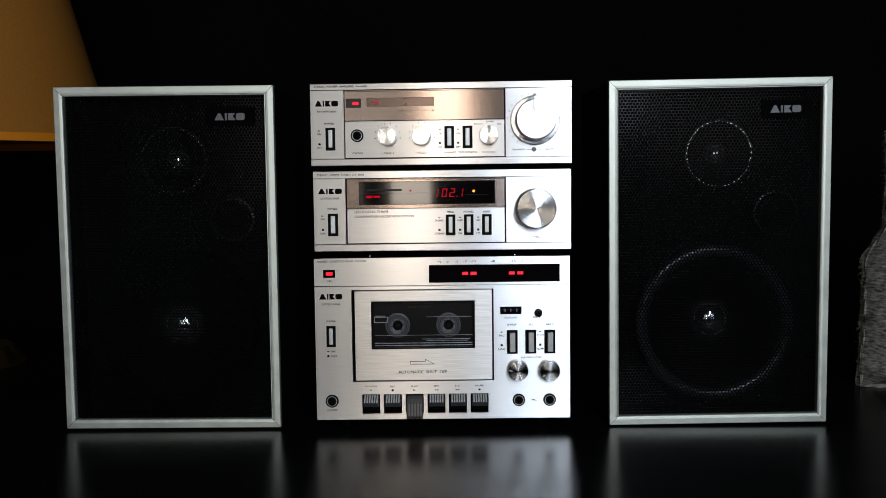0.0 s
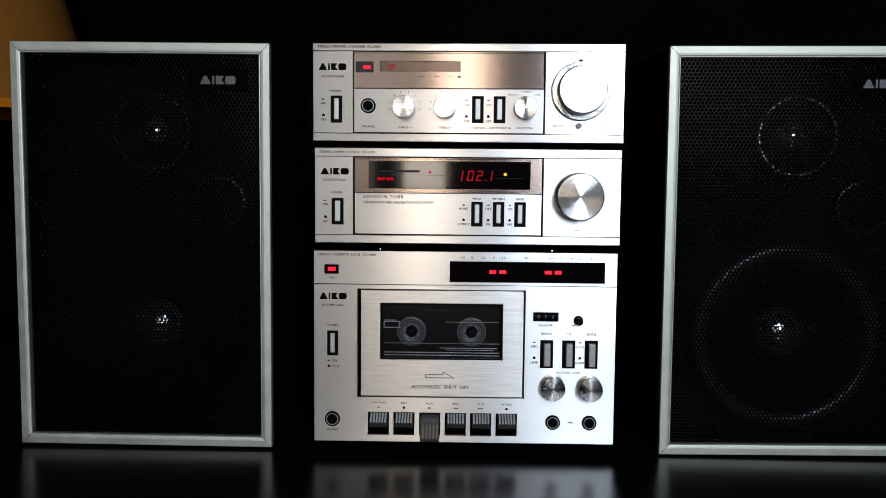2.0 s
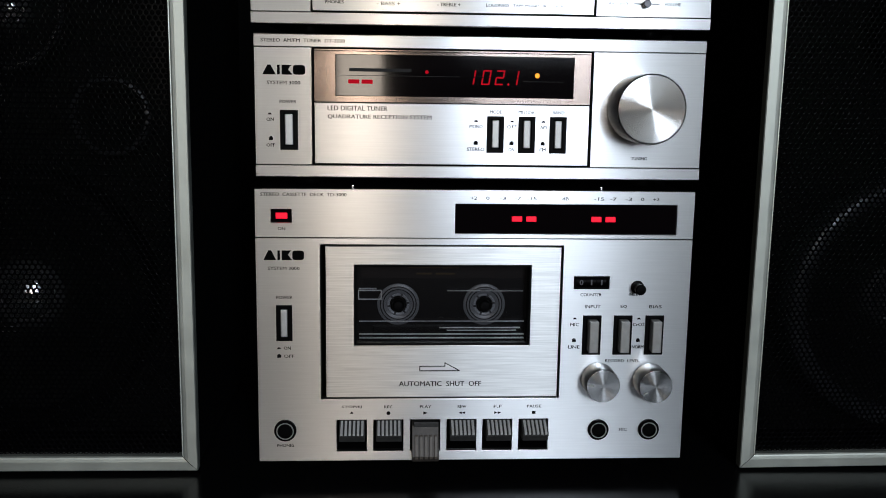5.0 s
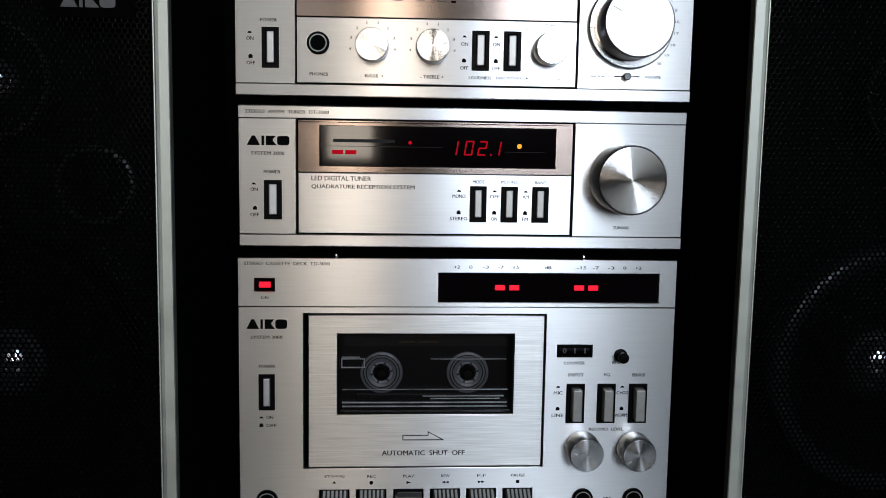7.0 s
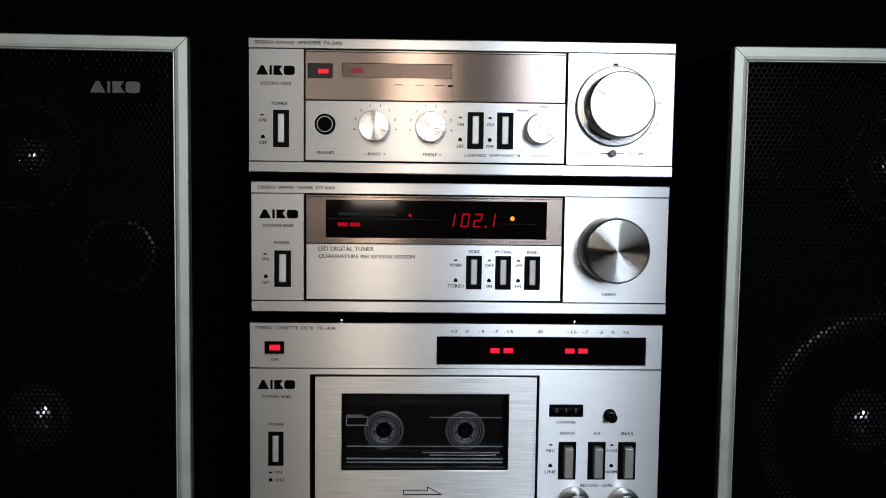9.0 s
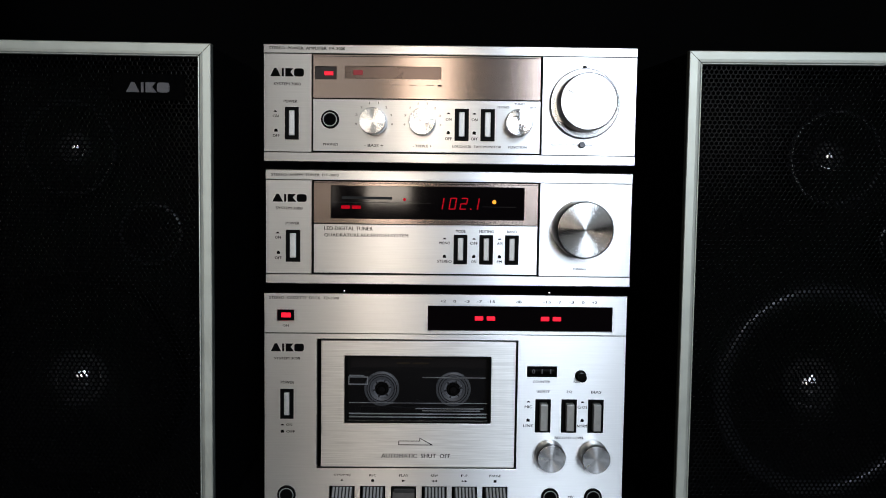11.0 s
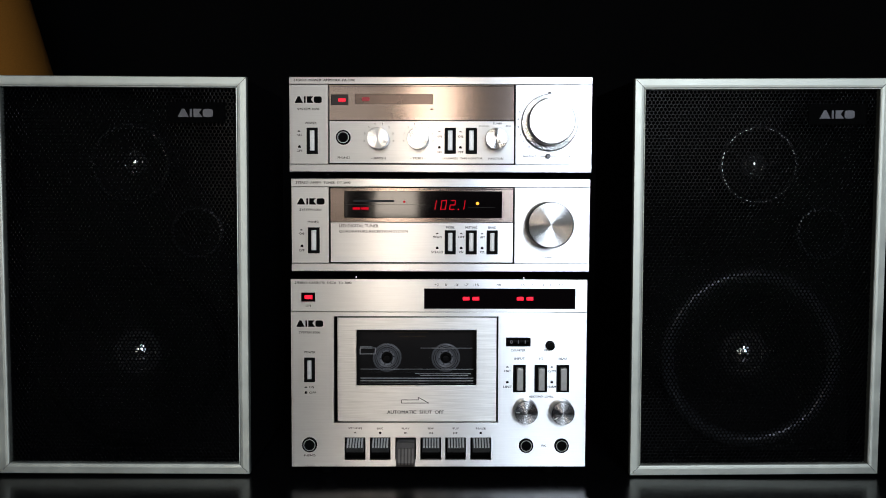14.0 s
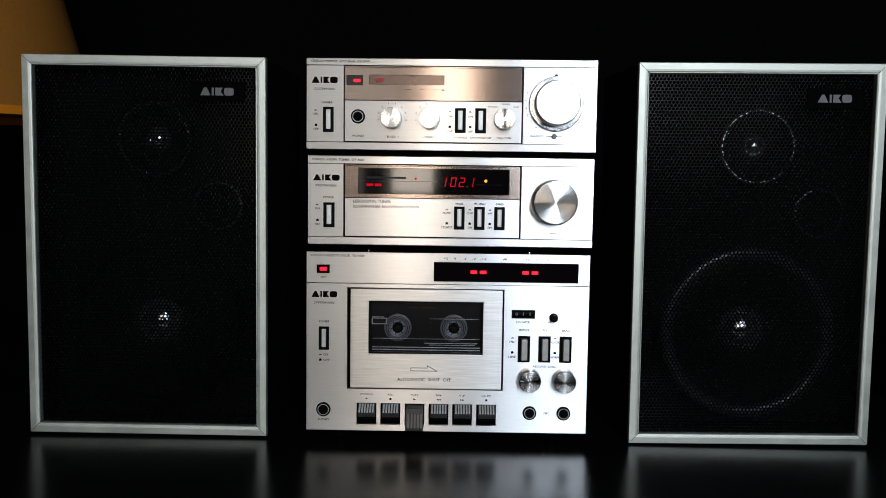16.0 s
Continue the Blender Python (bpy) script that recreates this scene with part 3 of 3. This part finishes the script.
HOLES += [(-11, 101, 129.0, 144.0), (-102, -92, 134.2, 140.8), (50, 68, 101.0, 107.4)]
part("front_plate", plate(-110, 110, 10, 126.5, [h for h in HOLES if h[3] < 125]), ALU, deck, "brushed aluminium front plate")
part("upper_plate", plate(-110, 110, 126.72, 151, [h for h in HOLES if h[3] > 125]), ALU, deck, "brushed aluminium meter plate")
part("groove", box(-109, 109, 0.8, 3, 125.8, 127.2, 0), GAP, deck)
bay = part("cassette_bay", plate(-78, 44, 43.4, 123.2, [(-77.5, 43.5, 43.9, 122.7)], 2.9, 24, 0), GAP, deck, "dark cassette bay")
part("bay_back", box(-78, 44, 22, 24, 43.4, 123.2, 0), GAP, bay)
door = part("cassette_door", plate(-75.6, 42.9, 44.5, 122.7, [(-61, 27.6, 72.0, 113.2)], -1.6, 3.2, 0.4), ALU_DOOR, deck, "pale brushed cassette door")
part("window_rim", plate(-61.0, 27.6, 72.0, 113.2, [(-60.2, 26.8, 72.8, 112.4)], -1.2, 4.0, 0.15), BLACK, door)
pane = part("window_pane", box(-60.3, 26.9, 1.2, 2.0, 72.7, 112.5, 0), PANE, door, "clear plastic window pane")
pane.visible_shadow = False
# arrow outline and words on the door
arrow = [(-28, 58.6), (-28, 61.0), (-15.2, 61.0), (-15.2, 62.8), (-7.6, 58.6)]
bm = bmesh.new()
for (ax, az), (bx, bz) in zip(arrow, arrow[1:] + arrow[:1]):
    d = Vector((bx - ax, bz - az)).normalized() * 0.22
    prism([(ax - d.x - d.y, az - d.y + d.x), (bx + d.x - d.y, bz + d.y + d.x), (bx + d.x + d.y, bz + d.y - d.x), (ax - d.x + d.y, az - d.y - d.x)], -1.8, -1.65, bm)
part("arrow_outline", bm, INK, door)
lettering(door, "AUTOMATIC  SHUT  OFF", -38.6, 3.4, 51.8, 2.6, -1.75)
# tape inside
tape = thing("cassette", "dark cassette with milky hubs behind the door's window", "cassette", pose(0, 0, 0))
part("shell", box(-66, 34.4, 9.0, 18, 66, 118, 1.2), CASSETTE, tape, "dark plastic shell")
part("label_strip", box(-58, 26, 8.7, 9.2, 104.5, 116, 0.1), LABEL, tape, "brown paper label")
for x0, x1, z in ((-34, -18, 110.2), (-16.5, -8, 110.2), (-30, -22, 107.0), (-20, -10, 107.0)):
    part("label_print", box(x0, x1, 8.5, 8.75, z - 0.45, z + 0.45, 0), LABEL_PRINT, tape)
part("thick_edge", box(-52, 20, 7.6, 10, 62, 80.0, 0.5), CASSETTE, tape)
for x0, x1, z, h in ((-59, 26, 82.4, 0.12), (-59, 26, 75.6, 0.28), (-59, 26, 73.6, 0.28), (-18, 24, 79.0, 0.22), (-14, 22, 77.6, 0.16), (-14, 25, 98.4, 0.14), (-59, -50, 99.4, 0.22)):
    part("edge_rib", box(x0, x1, 6.4, 8.2, z - h, z + h, 0.1), GLINT_EDGE, tape, "moulded rib coloured as a bright glint")
for x in (-39.0, 5.2):
    hub = part("hub", lathe([(10.8, 8.9), (10.8, 8.2), (10.2, 7.9), (6.2, 7.9), (5.6, 8.3), (5.6, 12)], x, 91.0, 48), HUB, tape, "milky plastic hub ring", True)
    part("hub_rim", lathe([(5.7, 8.2), (5.3, 7.8), (4.7, 8.0), (4.3, 8.7)], x, 91.0, 40), HUB_RIM, hub, "pale inner rim of the hub", True)
    part("hub_hole", lathe([(5.6, 8.6), (0, 8.6)], x, 91.0, 32), GAP, hub)
    for r in (9.4, 8.0):
        part("hub_groove", lathe([(r, 7.8), (r - 0.25, 7.7), (r - 0.5, 7.8)], x, 91.0, 48), CASSETTE, hub, smooth=True)
    part("spindle", lathe([(3.2, 8.6), (3.0, 4.6), (2.2, 3.6), (0, 3.4)], x, 91.0, 24), BLACK, hub, "dark drive spindle", True)
    for i in range(6):
        tooth = box(x - 0.5, x + 0.5, 7.6, 9, 91 + 3.9, 91 + 5.7, 0.15)
        bmesh.ops.rotate(tooth, verts=tooth.verts[:], cent=(x / 1000, 0, 0.091), matrix=Matrix.Rotation(radians(60 * i + 20), 3, "Y"))
        part("tooth", tooth, TOOTH, hub)
part("screw", lathe([(1.4, 8.9), (1.3, 8.3), (0, 8.2)], -17, 83, 16), CASSETTE, tape, smooth=True)
part("slot_edge", plate(-59.5, -47.5, 93.6, 98.6, [(-59.0, -48.0, 94.1, 98.1)], 7.2, 1.0, 0), GLINT_EDGE, tape, "edge of a moulded slot, coloured as a bright glint")
for x in (-62, 63):
    part("screw", lathe([(0.8, 6), (0.8, 4.4), (0.6, 3.9), (0, 3.8)], x, 151.9, 16), CHROME, deck, "small bright screw head", True)
# lamps and meter
lw = part("lamp_window", box(-102, -92, 0.9, 2, 134.2, 140.8, 0), SMOKE, deck, "dark lamp window")
part("lit_segment", box(-99.8, -94.0, 0.3, 0.9, 136.0, 139.0, 0.3), RED, lw, "glowing red power lamp")
lettering(deck, "ON", -98.8, -95.2, 131.2, 1.5)
mw = part("level_meter", box(-11, 101, 0.9, 2, 129.0, 144.0, 0), SMOKE, deck, "smoked level meter window")
for x in (17.4, 24.6, 57.6, 64.8):
    part("lit_segment", box(x, x + 5.2, 0.4, 0.9, 135.2, 137.9, 0.3), RED, mw, "glowing red level lamp")
for x, word in ((-2, "+2"), (5, "0"), (12.4, "-3"), (20, "-7"), (27, "-15"), (44, "dB"), (61, "-15"), (68.2, "-7"), (76, "-3"), (83, "0"), (90, "+2")):
    lettering(deck, word, x - 0.8 * len(word), x + 0.8 * len(word), 147.0, 1.6)
lettering(deck, "STEREO  CASSETTE  DECK  TD-3000", -107, -65, 148.2, 1.7)
badge(deck, -106, -86, 115.4, 120.2, -0.05, INK)
lettering(deck, "SYSTEM 3000", -104, -88.4, 111.2, 1.6)
lettering(deck, "POWER", -100.0, -92.0, 96.4, 1.6)
switch(deck, -100.2, -92.2, 74.0, 92.4, 2.0, WHITE_BTN)
for z, word in ((70.2, "ON"), (66.0, "OFF")):
    ink_mark(deck, -99.0, z, word == "ON")
    lettering(deck, word, -96.6, -96.6 + 1.7 * len(word), z, 1.6)
jack(deck, -96.4, 26.8, 5.6)
lettering(deck, "PHONES", -100.6, -92.2, 18.6, 1.5)
for x in (65.4, 92.0):
    jack(deck, x, 26.2, 5.4)
lettering(deck, "MIC", 76.6, 80.6, 26.0, 1.6)
# counter, reset and switches
counter = part("tape_counter", plate(50, 68, 101, 107.4, [(51, 67, 102, 106.4)], -0.6, 1.6, 0.15), BLACK, deck, "black tape counter")
for i, ch in enumerate("011"):
    wheel = part("number_wheel", lathe([(3.6, -2.4), (3.6, 2.4)], 0, 0, 24), BLACK, counter, smooth=True)
    wheel.matrix_local = Matrix.Translation(((53.8 + i * 5.2) / 1000, 0.0042, 0.1042)) @ pose(0, 0, 0, 0, 0, 90)
    w = 0.3 if ch == "1" else 0.9
    lettering(counter, ch, 53.8 - w + i * 5.2, 53.8 + w + i * 5.2, 104.2, 2.8, 0.5, SILVER_INK, "figure")
lettering(deck, "COUNTER", 53.4, 64.2, 98.0, 1.6)
part("reset_button", lathe([(3.4, 0), (3.4, -0.8), (2.2, -1.1), (2.1, -4.4), (2.7, -5.0), (2.7, -7.2), (2.2, -7.8), (0, -8.0)], 82.6, 102.0, 28), BLACK, deck, "black counter reset button", True)
lettering(deck, "RESET", 78.4, 84.4, 98.2, 1.4, mat=INK_GREY)
for x, word in ((60.0, "INPUT"), (76.0, "EQ"), (92.4, "BIAS")):
    switch(deck, x - 4.7, x + 4.7, 66.6, 87.2, 6.5, GREY_BTN)
    lettering(deck, word, x - 0.8 * len(word), x + 0.8 * len(word), 91.8, 1.7)
for x, up, down in ((51.0, "MIC", "LINE"), (84.2, "CrO2", "NORM")):
    ink_mark(deck, x, 85.6, True)
    lettering(deck, up, x - 0.75 * len(up), x + 0.75 * len(up), 82.4, 1.7)
    ink_mark(deck, x, 74.0, False)
    lettering(deck, down, x - 0.75 * len(down), x + 0.75 * len(down), 70.6, 1.7)
lettering(deck, "RECORD  LEVEL", 67.6, 85.6, 63.2, 1.6)
knob(deck, 64.2, 53.6, 8.8, 13, mark=-85, label="small turned aluminium level knob")
knob(deck, 91.2, 53.2, 8.8, 13, mark=-125, label="small turned aluminium level knob")
# piano keys
for k, word in zip(KEY_X, ("STOP/EJ", "REC", "PLAY", "REW", "F.F", "PAUSE")):
    well = part("key_well", plate(k - 7.6, k + 7.6, 15.2, 32.0, [(k - 7.3, k + 7.3, 15.5, 31.7)], 2.6, 12, 0), GAP, deck, "dark key opening")
    part("well_back", box(k - 7.6, k + 7.6, 13, 14.5, 15.2, 32.0, 0), GAP, well)
    if word == "PLAY":
        key = part("piano_key", bar_x([(6, 31.2), (-1.0, 29.2), (-7.4, 14.6), (-6.6, 11.8), (6, 14.5)], k - 6.9, k + 6.9), KEY_DARK, deck, "pressed ribbed play key")
        part("key_top", box(k - 5.9, k + 6.9, -1.6, 4, 28.4, 31.0, 0.3), KEY, key, "smooth grey top of the key")
        for i in range(5):
            x = k - 4.6 + i * 2.5
            part("rib", bar_x([(-3.2, 25.0), (-4.4, 24.5), (-8.5, 15.2), (-7.6, 13.4), (-6.6, 14.6), (-3.0, 24.0)], x - 0.75, x + 0.75, 0.2), KEY_PLAY_RIB, key)
    else:
        key = part("piano_key", bar_x([(8, 31.6), (0.0, 31.2), (-7.2, 27.4), (-7.9, 26.6), (-7.9, 25.4), (-6.4, 25.0), (-6.0, 22.4), (8, 22.0)], k - 6.3, k + 6.9), KEY, deck, "raised ribbed grey key")
        for i in range(6):
            x = k - 4.95 + i * 2.1
            part("rib", bar_x([(-0.4, 31.9), (-7.4, 28.3), (-8.5, 27.5), (-8.5, 26.5), (-7.4, 26.5), (-0.4, 30.4)], x - 0.62, x + 0.62, 0.25), KEY_RIB_GLEAM, key)
    lettering(deck, word, k - 0.72 * len(word), k + 0.72 * len(word), 39.0, 1.5)
    if word == "STOP/EJ":
        bm = prism([(k - 1, 35.4), (k + 1, 35.4), (k, 36.6)], -0.2, -0.1)
    elif word == "PLAY":
        bm = prism([(k - 1.1, 34.8), (k + 1.3, 35.6), (k - 1.1, 36.4)], -0.2, -0.1)
    elif word == "REC":
        bm = lathe([(1.0, -0.1), (1.0, -0.2), (0, -0.2)], k, 35.6, 20)
    elif word in ("REW", "F.F"):
        s = -1 if word == "REW" else 1
        bm = prism([(k - 1.8 * s, 34.9), (k, 35.6), (k - 1.8 * s, 36.3)], -0.2, -0.1)
        prism([(k, 34.9), (k + 1.8 * s, 35.6), (k, 36.3)], -0.2, -0.1, bm)
    else:
        bm = box(k - 0.9, k + 0.9, -0.2, -0.1, 34.8, 36.4, 0)
    part("printed_mark", bm, INK, deck)


# ---------------------------------------------------------------- loudspeakers
def mitred_frame(w, h, z0, t, depth):
    """Four mitred trim bars round a front; returns their meshes."""
    out = []
    prof = [(0.0, 0.4), (0.0, -2.1), (0.45, -2.6), (t * 0.62, -2.72), (t - 1.5, -2.55), (t - 0.75, -2.2), (t - 0.35, -2.3), (t, -1.9), (t, 0.8), (t, depth)]
    c = [(-w / 2, z0), (w / 2, z0), (w / 2, z0 + h), (-w / 2, z0 + h)]
    inward = [(1, 1), (-1, 1), (-1, -1), (1, -1)]
    for i in range(4):
        j = (i + 1) % 4
        bm = bmesh.new()
        ring = []
        for (px, pz), (ix, iz) in ((c[i], inward[i]), (c[j], inward[j])):
            gx, gz = ((0.22 * ix, 0) if i % 2 == 0 else (0, 0.22 * iz))
            ring.append([bm.verts.new(((px + ix * a + gx) / 1000, y / 1000, (pz + iz * a + gz) / 1000)) for a, y in [(0.0, depth)] + prof])
        for k in range(len(ring[0]) - 1):
            bm.faces.new((ring[0][k], ring[1][k], ring[1][k + 1], ring[0][k + 1]))
        bmesh.ops.recalc_face_normals(bm, faces=bm.faces[:])
        out.append(bm)
    return out


def perforated(x0, x1, z0, z1, pitch, hole, y, thick):
    """A sheet of hexagonal cells with a rolled hole through each."""
    verts, faces, rims = [], [], []
    R = pitch / math.sqrt(3)
    rows = int((z1 - z0) / (pitch * math.sqrt(3) / 2))
    cols = int((x1 - x0) / pitch)
    for r in range(rows):
        for c in range(cols):
            cx = x0 + pitch * (c + 0.5 + (0.5 if r % 2 else 0))
            cz = z0 + R + r * pitch * math.sqrt(3) / 2
            if cx > x1 - pitch * 0.4:
                continue
            n = len(verts)
            for rad, yy in ((R, y), (hole + 0.24, y), (hole + 0.11, y + 0.035), (hole, y + 0.13), (hole, y + thick)):
                for i in range(6):
                    a = math.pi / 6 + i * math.pi / 3
                    verts.append(((cx + rad * math.cos(a)) / 1000, yy / 1000, (cz + rad * math.sin(a)) / 1000))
            for k in range(4):
                for i in range(6):
                    j = (i + 1) % 6
                    faces.append((n + 6 * k + i, n + 6 * k + j, n + 6 * k + 6 + j, n + 6 * k + 6 + i))
                    rims.append(1 if k in (1, 2) else 0)
    me = bpy.data.meshes.new("grille")
    me.from_pydata(verts, [], faces)
    me.materials.append(GRILLE)
    me.materials.append(GRILLE_RIM)
    me.polygons.foreach_set("material_index", rims)
    me.polygons.foreach_set("use_smooth", [bool(r) for r in rims])
    return me


_grille = []


def loudspeaker(m, roll, label):
    W, H, Z, T = 189.0, 297.8, 1.6, 8.1
    s = thing("loudspeaker", label, "loudspeaker", m, "pair of loudspeakers")
    cab = plate(-W / 2 + 1, W / 2 - 1, Z + 1, Z + H - 1, [(-W / 2 + 8, W / 2 - 8, Z + 8, Z + H - 8)], 3.2, 165, 0.4)
    part("cabinet", cab, CASE, s, "black cabinet shell")
    part("back_panel", box(-W / 2 + 2, W / 2 - 2, 160, 166, Z + 2, Z + H - 2, 0.5), CASE, s)
    for bm in mitred_frame(W, H, Z, T, 3.4):
        part("trim", bm, TRIM, s, "silver mitred trim bar")
    part("baffle", box(-W / 2 + 8, W / 2 - 8, 34, 40, Z + 8, Z + H - 8, 0), CONE, s, "matt black baffle")
    if not _grille:
        _grille.append(perforated(-W / 2 + T - 0.5, W / 2 - T + 0.5, Z + T - 0.5, Z + H - T + 0.5, 2.9, 1.12, 1.4, 0.7))
    g = new("grille", _grille[0])
    g.parent = s
    tagged(g, "black perforated steel grille")
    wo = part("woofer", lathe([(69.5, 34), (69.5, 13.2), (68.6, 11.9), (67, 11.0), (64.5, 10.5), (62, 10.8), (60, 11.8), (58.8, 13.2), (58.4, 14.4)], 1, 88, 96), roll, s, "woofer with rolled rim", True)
    part("surround", lathe([(58.6, 14.2), (57.4, 14.6), (54, 15.2), (50, 15.6)], 1, 88, 96), CONE, wo, smooth=True)
    part("cone", lathe([(50.4, 15.5), (20, 30), (16, 32)], 1, 88, 96), CONE, wo, "black paper cone", True)
    part("dust_cap", lathe([(19, 30.5), (16, 25.5), (11, 22.0), (5.5, 20.2), (0, 19.8)], 1, 88, 64), CAP, wo, "glossy dust cap", True)
    mid = part("midrange", lathe([(30, 34), (30, 13.2), (29, 12.4), (27.4, 12.4), (26.6, 13.4), (26.6, 17)], 3, 236, 72), RING, s, "midrange driver", True)
    part("bright_ring", lathe([(28.6, 12.5), (28.2, 11.9), (27.6, 11.9), (27.2, 12.6)], 3, 236, 72), CHROME, mid, "thin polished ring", True)
    part("cone", lathe([(26.8, 15), (12, 25), (9, 26)], 3, 236, 72), CONE, mid, smooth=True)
    part("dust_cap", lathe([(10.5, 25), (8.8, 21.4), (5.5, 19.0), (2.6, 17.9), (0, 17.6)], 3, 236, 40), DOME, mid, "glossy dust cap", True)
    tw = part("tweeter", lathe([(20, 34), (20, 13.4), (19, 12.8), (17.6, 12.8), (16.8, 14), (16.8, 20)], 53, 184, 64), RING, s, "tweeter ring", True)
    part("horn", lathe([(17, 15), (9, 21), (8, 24)], 53, 184, 48), CONE, tw, smooth=True)
    part("dome", lathe([(8.2, 24), (6.5, 21.6), (3.5, 20.2), (0, 19.8)], 53, 184, 40), CONE, tw, smooth=True)
    part("badge_plate", box(35, 78, 0.9, 1.3, 265.5, 281, 0.15), BADGE_BLACK, s, "plain black plate behind the maker's mark")
    badge(s, 43, 69, 270, 276, 0.85, SILVER_INK, 0.8)
    for x in (-80, 80):
        for y in (20, 145):
            fh = 3 + y * 0.0140
            ft = part("foot", lathe([(0, fh), (5, fh), (5, 0), (0, 0)], 0, 0, 20), BLACK, s)
            ft.matrix_local = Matrix.Translation((x / 1000, y / 1000, 0.003)) @ pose(0, 0, 0, -90, 0, 0)
    return s


loudspeaker(pose(-0.2374, 0.0113, 0.0004, 0.6, 0.15, -0.3), ROLL_UNLIT, "black loudspeaker with silver trim and woofer rim coloured as unlit, beside the lamp")
loudspeaker(pose(0.2395, 0.0088, 0.0004, 1.4, -0.4, 0.0), ROLL_LIT, "black loudspeaker with silver trim and woofer rim coloured as lit, beside the cushion")


# ---------------------------------------------------------------- lamp and cushion
def frustum(r0, z0, r1, z1, t, n=64):
    """A thin-walled cone on a z axis, in millimetres."""
    bm = bmesh.new()
    rings = [[bm.verts.new((r * math.cos(2 * math.pi * i / n) / 1000, r * math.sin(2 * math.pi * i / n) / 1000, z / 1000)) for i in range(n)]
             for r, z in ((r0, z0), (r1, z1), (r1 - t, z1), (r0 - t, z0))]
    for k in range(4):
        a, b = rings[k], rings[(k + 1) % 4]
        for i in range(n):
            bm.faces.new((a[i], a[(i + 1) % n], b[(i + 1) % n], b[i]))
    bmesh.ops.recalc_face_normals(bm, faces=bm.faces[:])
    return bm


lamp = thing("table_lamp", "unlit table lamp with amber fabric shade, on the table", "lamp", pose(-0.592, 0.33, 0))
shade = part("shade", frustum(190, 270, 96, 614, 2), SHADE, lamp, "conical amber fabric shade", True)
part("trim_band", frustum(193.0, 264, 190.5, 273, 5), SHADE_TRIM, shade, "orange ribbon edging", True)
part("base", frustum(75, 0, 60, 22, 58), BRASS, lamp, "dark brass base", True)
part("stem", frustum(14, 20, 9, 330, 8), BRASS, lamp, smooth=True)

cushion_bm = bmesh.new()
bmesh.ops.create_cube(cushion_bm, size=1)
bmesh.ops.subdivide_edges(cushion_bm, edges=cushion_bm.edges[:], cuts=36, use_grid_fill=True)
for v in cushion_bm.verts:
    x, y, z = v.co * 2
    e = max(abs(x), abs(z))
    puff = (1 - min(1, e) ** 3.0) ** 0.5 * 0.92 + 0.08
    px, pz = x * (1 - 0.03 * (1 - abs(z) ** 2) * abs(x)), z * (1 - 0.03 * (1 - abs(x) ** 2) * abs(z))
    px *= 1 - 0.11 * min(1, max(0, (z - 0.0) / 0.25)) - 0.05 * max(0, z)   # slumped: broader below than above
    n = noise.noise(Vector((x * 5, y * 5, z * 9))) * 0.004 + noise.noise(Vector((x * 40, y * 40, z * 60))) * 0.0007
    v.co = Vector((px * (0.19 + n), y * (0.075 * puff + n), pz * (0.130 + n)))
cushion = part("cushion", cushion_bm, WOOL, None, "", True)
tagged(cushion, "grey woven woollen cushion leaning beside the loudspeaker", "cushion")
cushion.matrix_world = pose(0.617, 0.155, 0.131, -4, 0, -3)
# loose wool fibres standing off the weave
rng = random.Random(4)
fv, ff = [], []
polys = cushion.data.polygons
for _ in range(12000):
    p = polys[rng.randrange(len(polys))]
    if p.center.y > 0.02:
        continue
    d = Vector((rng.uniform(-1, 1), rng.uniform(-0.9, 0.3), rng.uniform(-0.6, 0.6))) * 0.7 + p.normal
    d.normalize()
    side = d.cross(Vector((rng.uniform(-1, 1), rng.uniform(-1, 1), 1))).normalized() * rng.uniform(0.00004, 0.00010)
    length, n = rng.uniform(0.002, 0.008), len(fv)
    mid = p.center + d * length * 0.55 + Vector((0, 0, -0.0008))
    tip = p.center + d * length + Vector((0, 0, -0.0035)) * rng.random()
    fv += [p.center - side, p.center + side, mid - side * 0.8, mid + side * 0.8, tip]
    ff += [(n, n + 1, n + 3, n + 2), (n + 2, n + 3, n + 4)]
fuzz = bpy.data.meshes.new("fuzz")
fuzz.from_pydata([tuple(v) for v in fv], [], ff)
fuzz.materials.append(WOOL)
fuzz_ob = new("fuzz", fuzz)
fuzz_ob.parent = cushion
tagged(fuzz_ob, "loose grey wool fibres", kind="stuff")
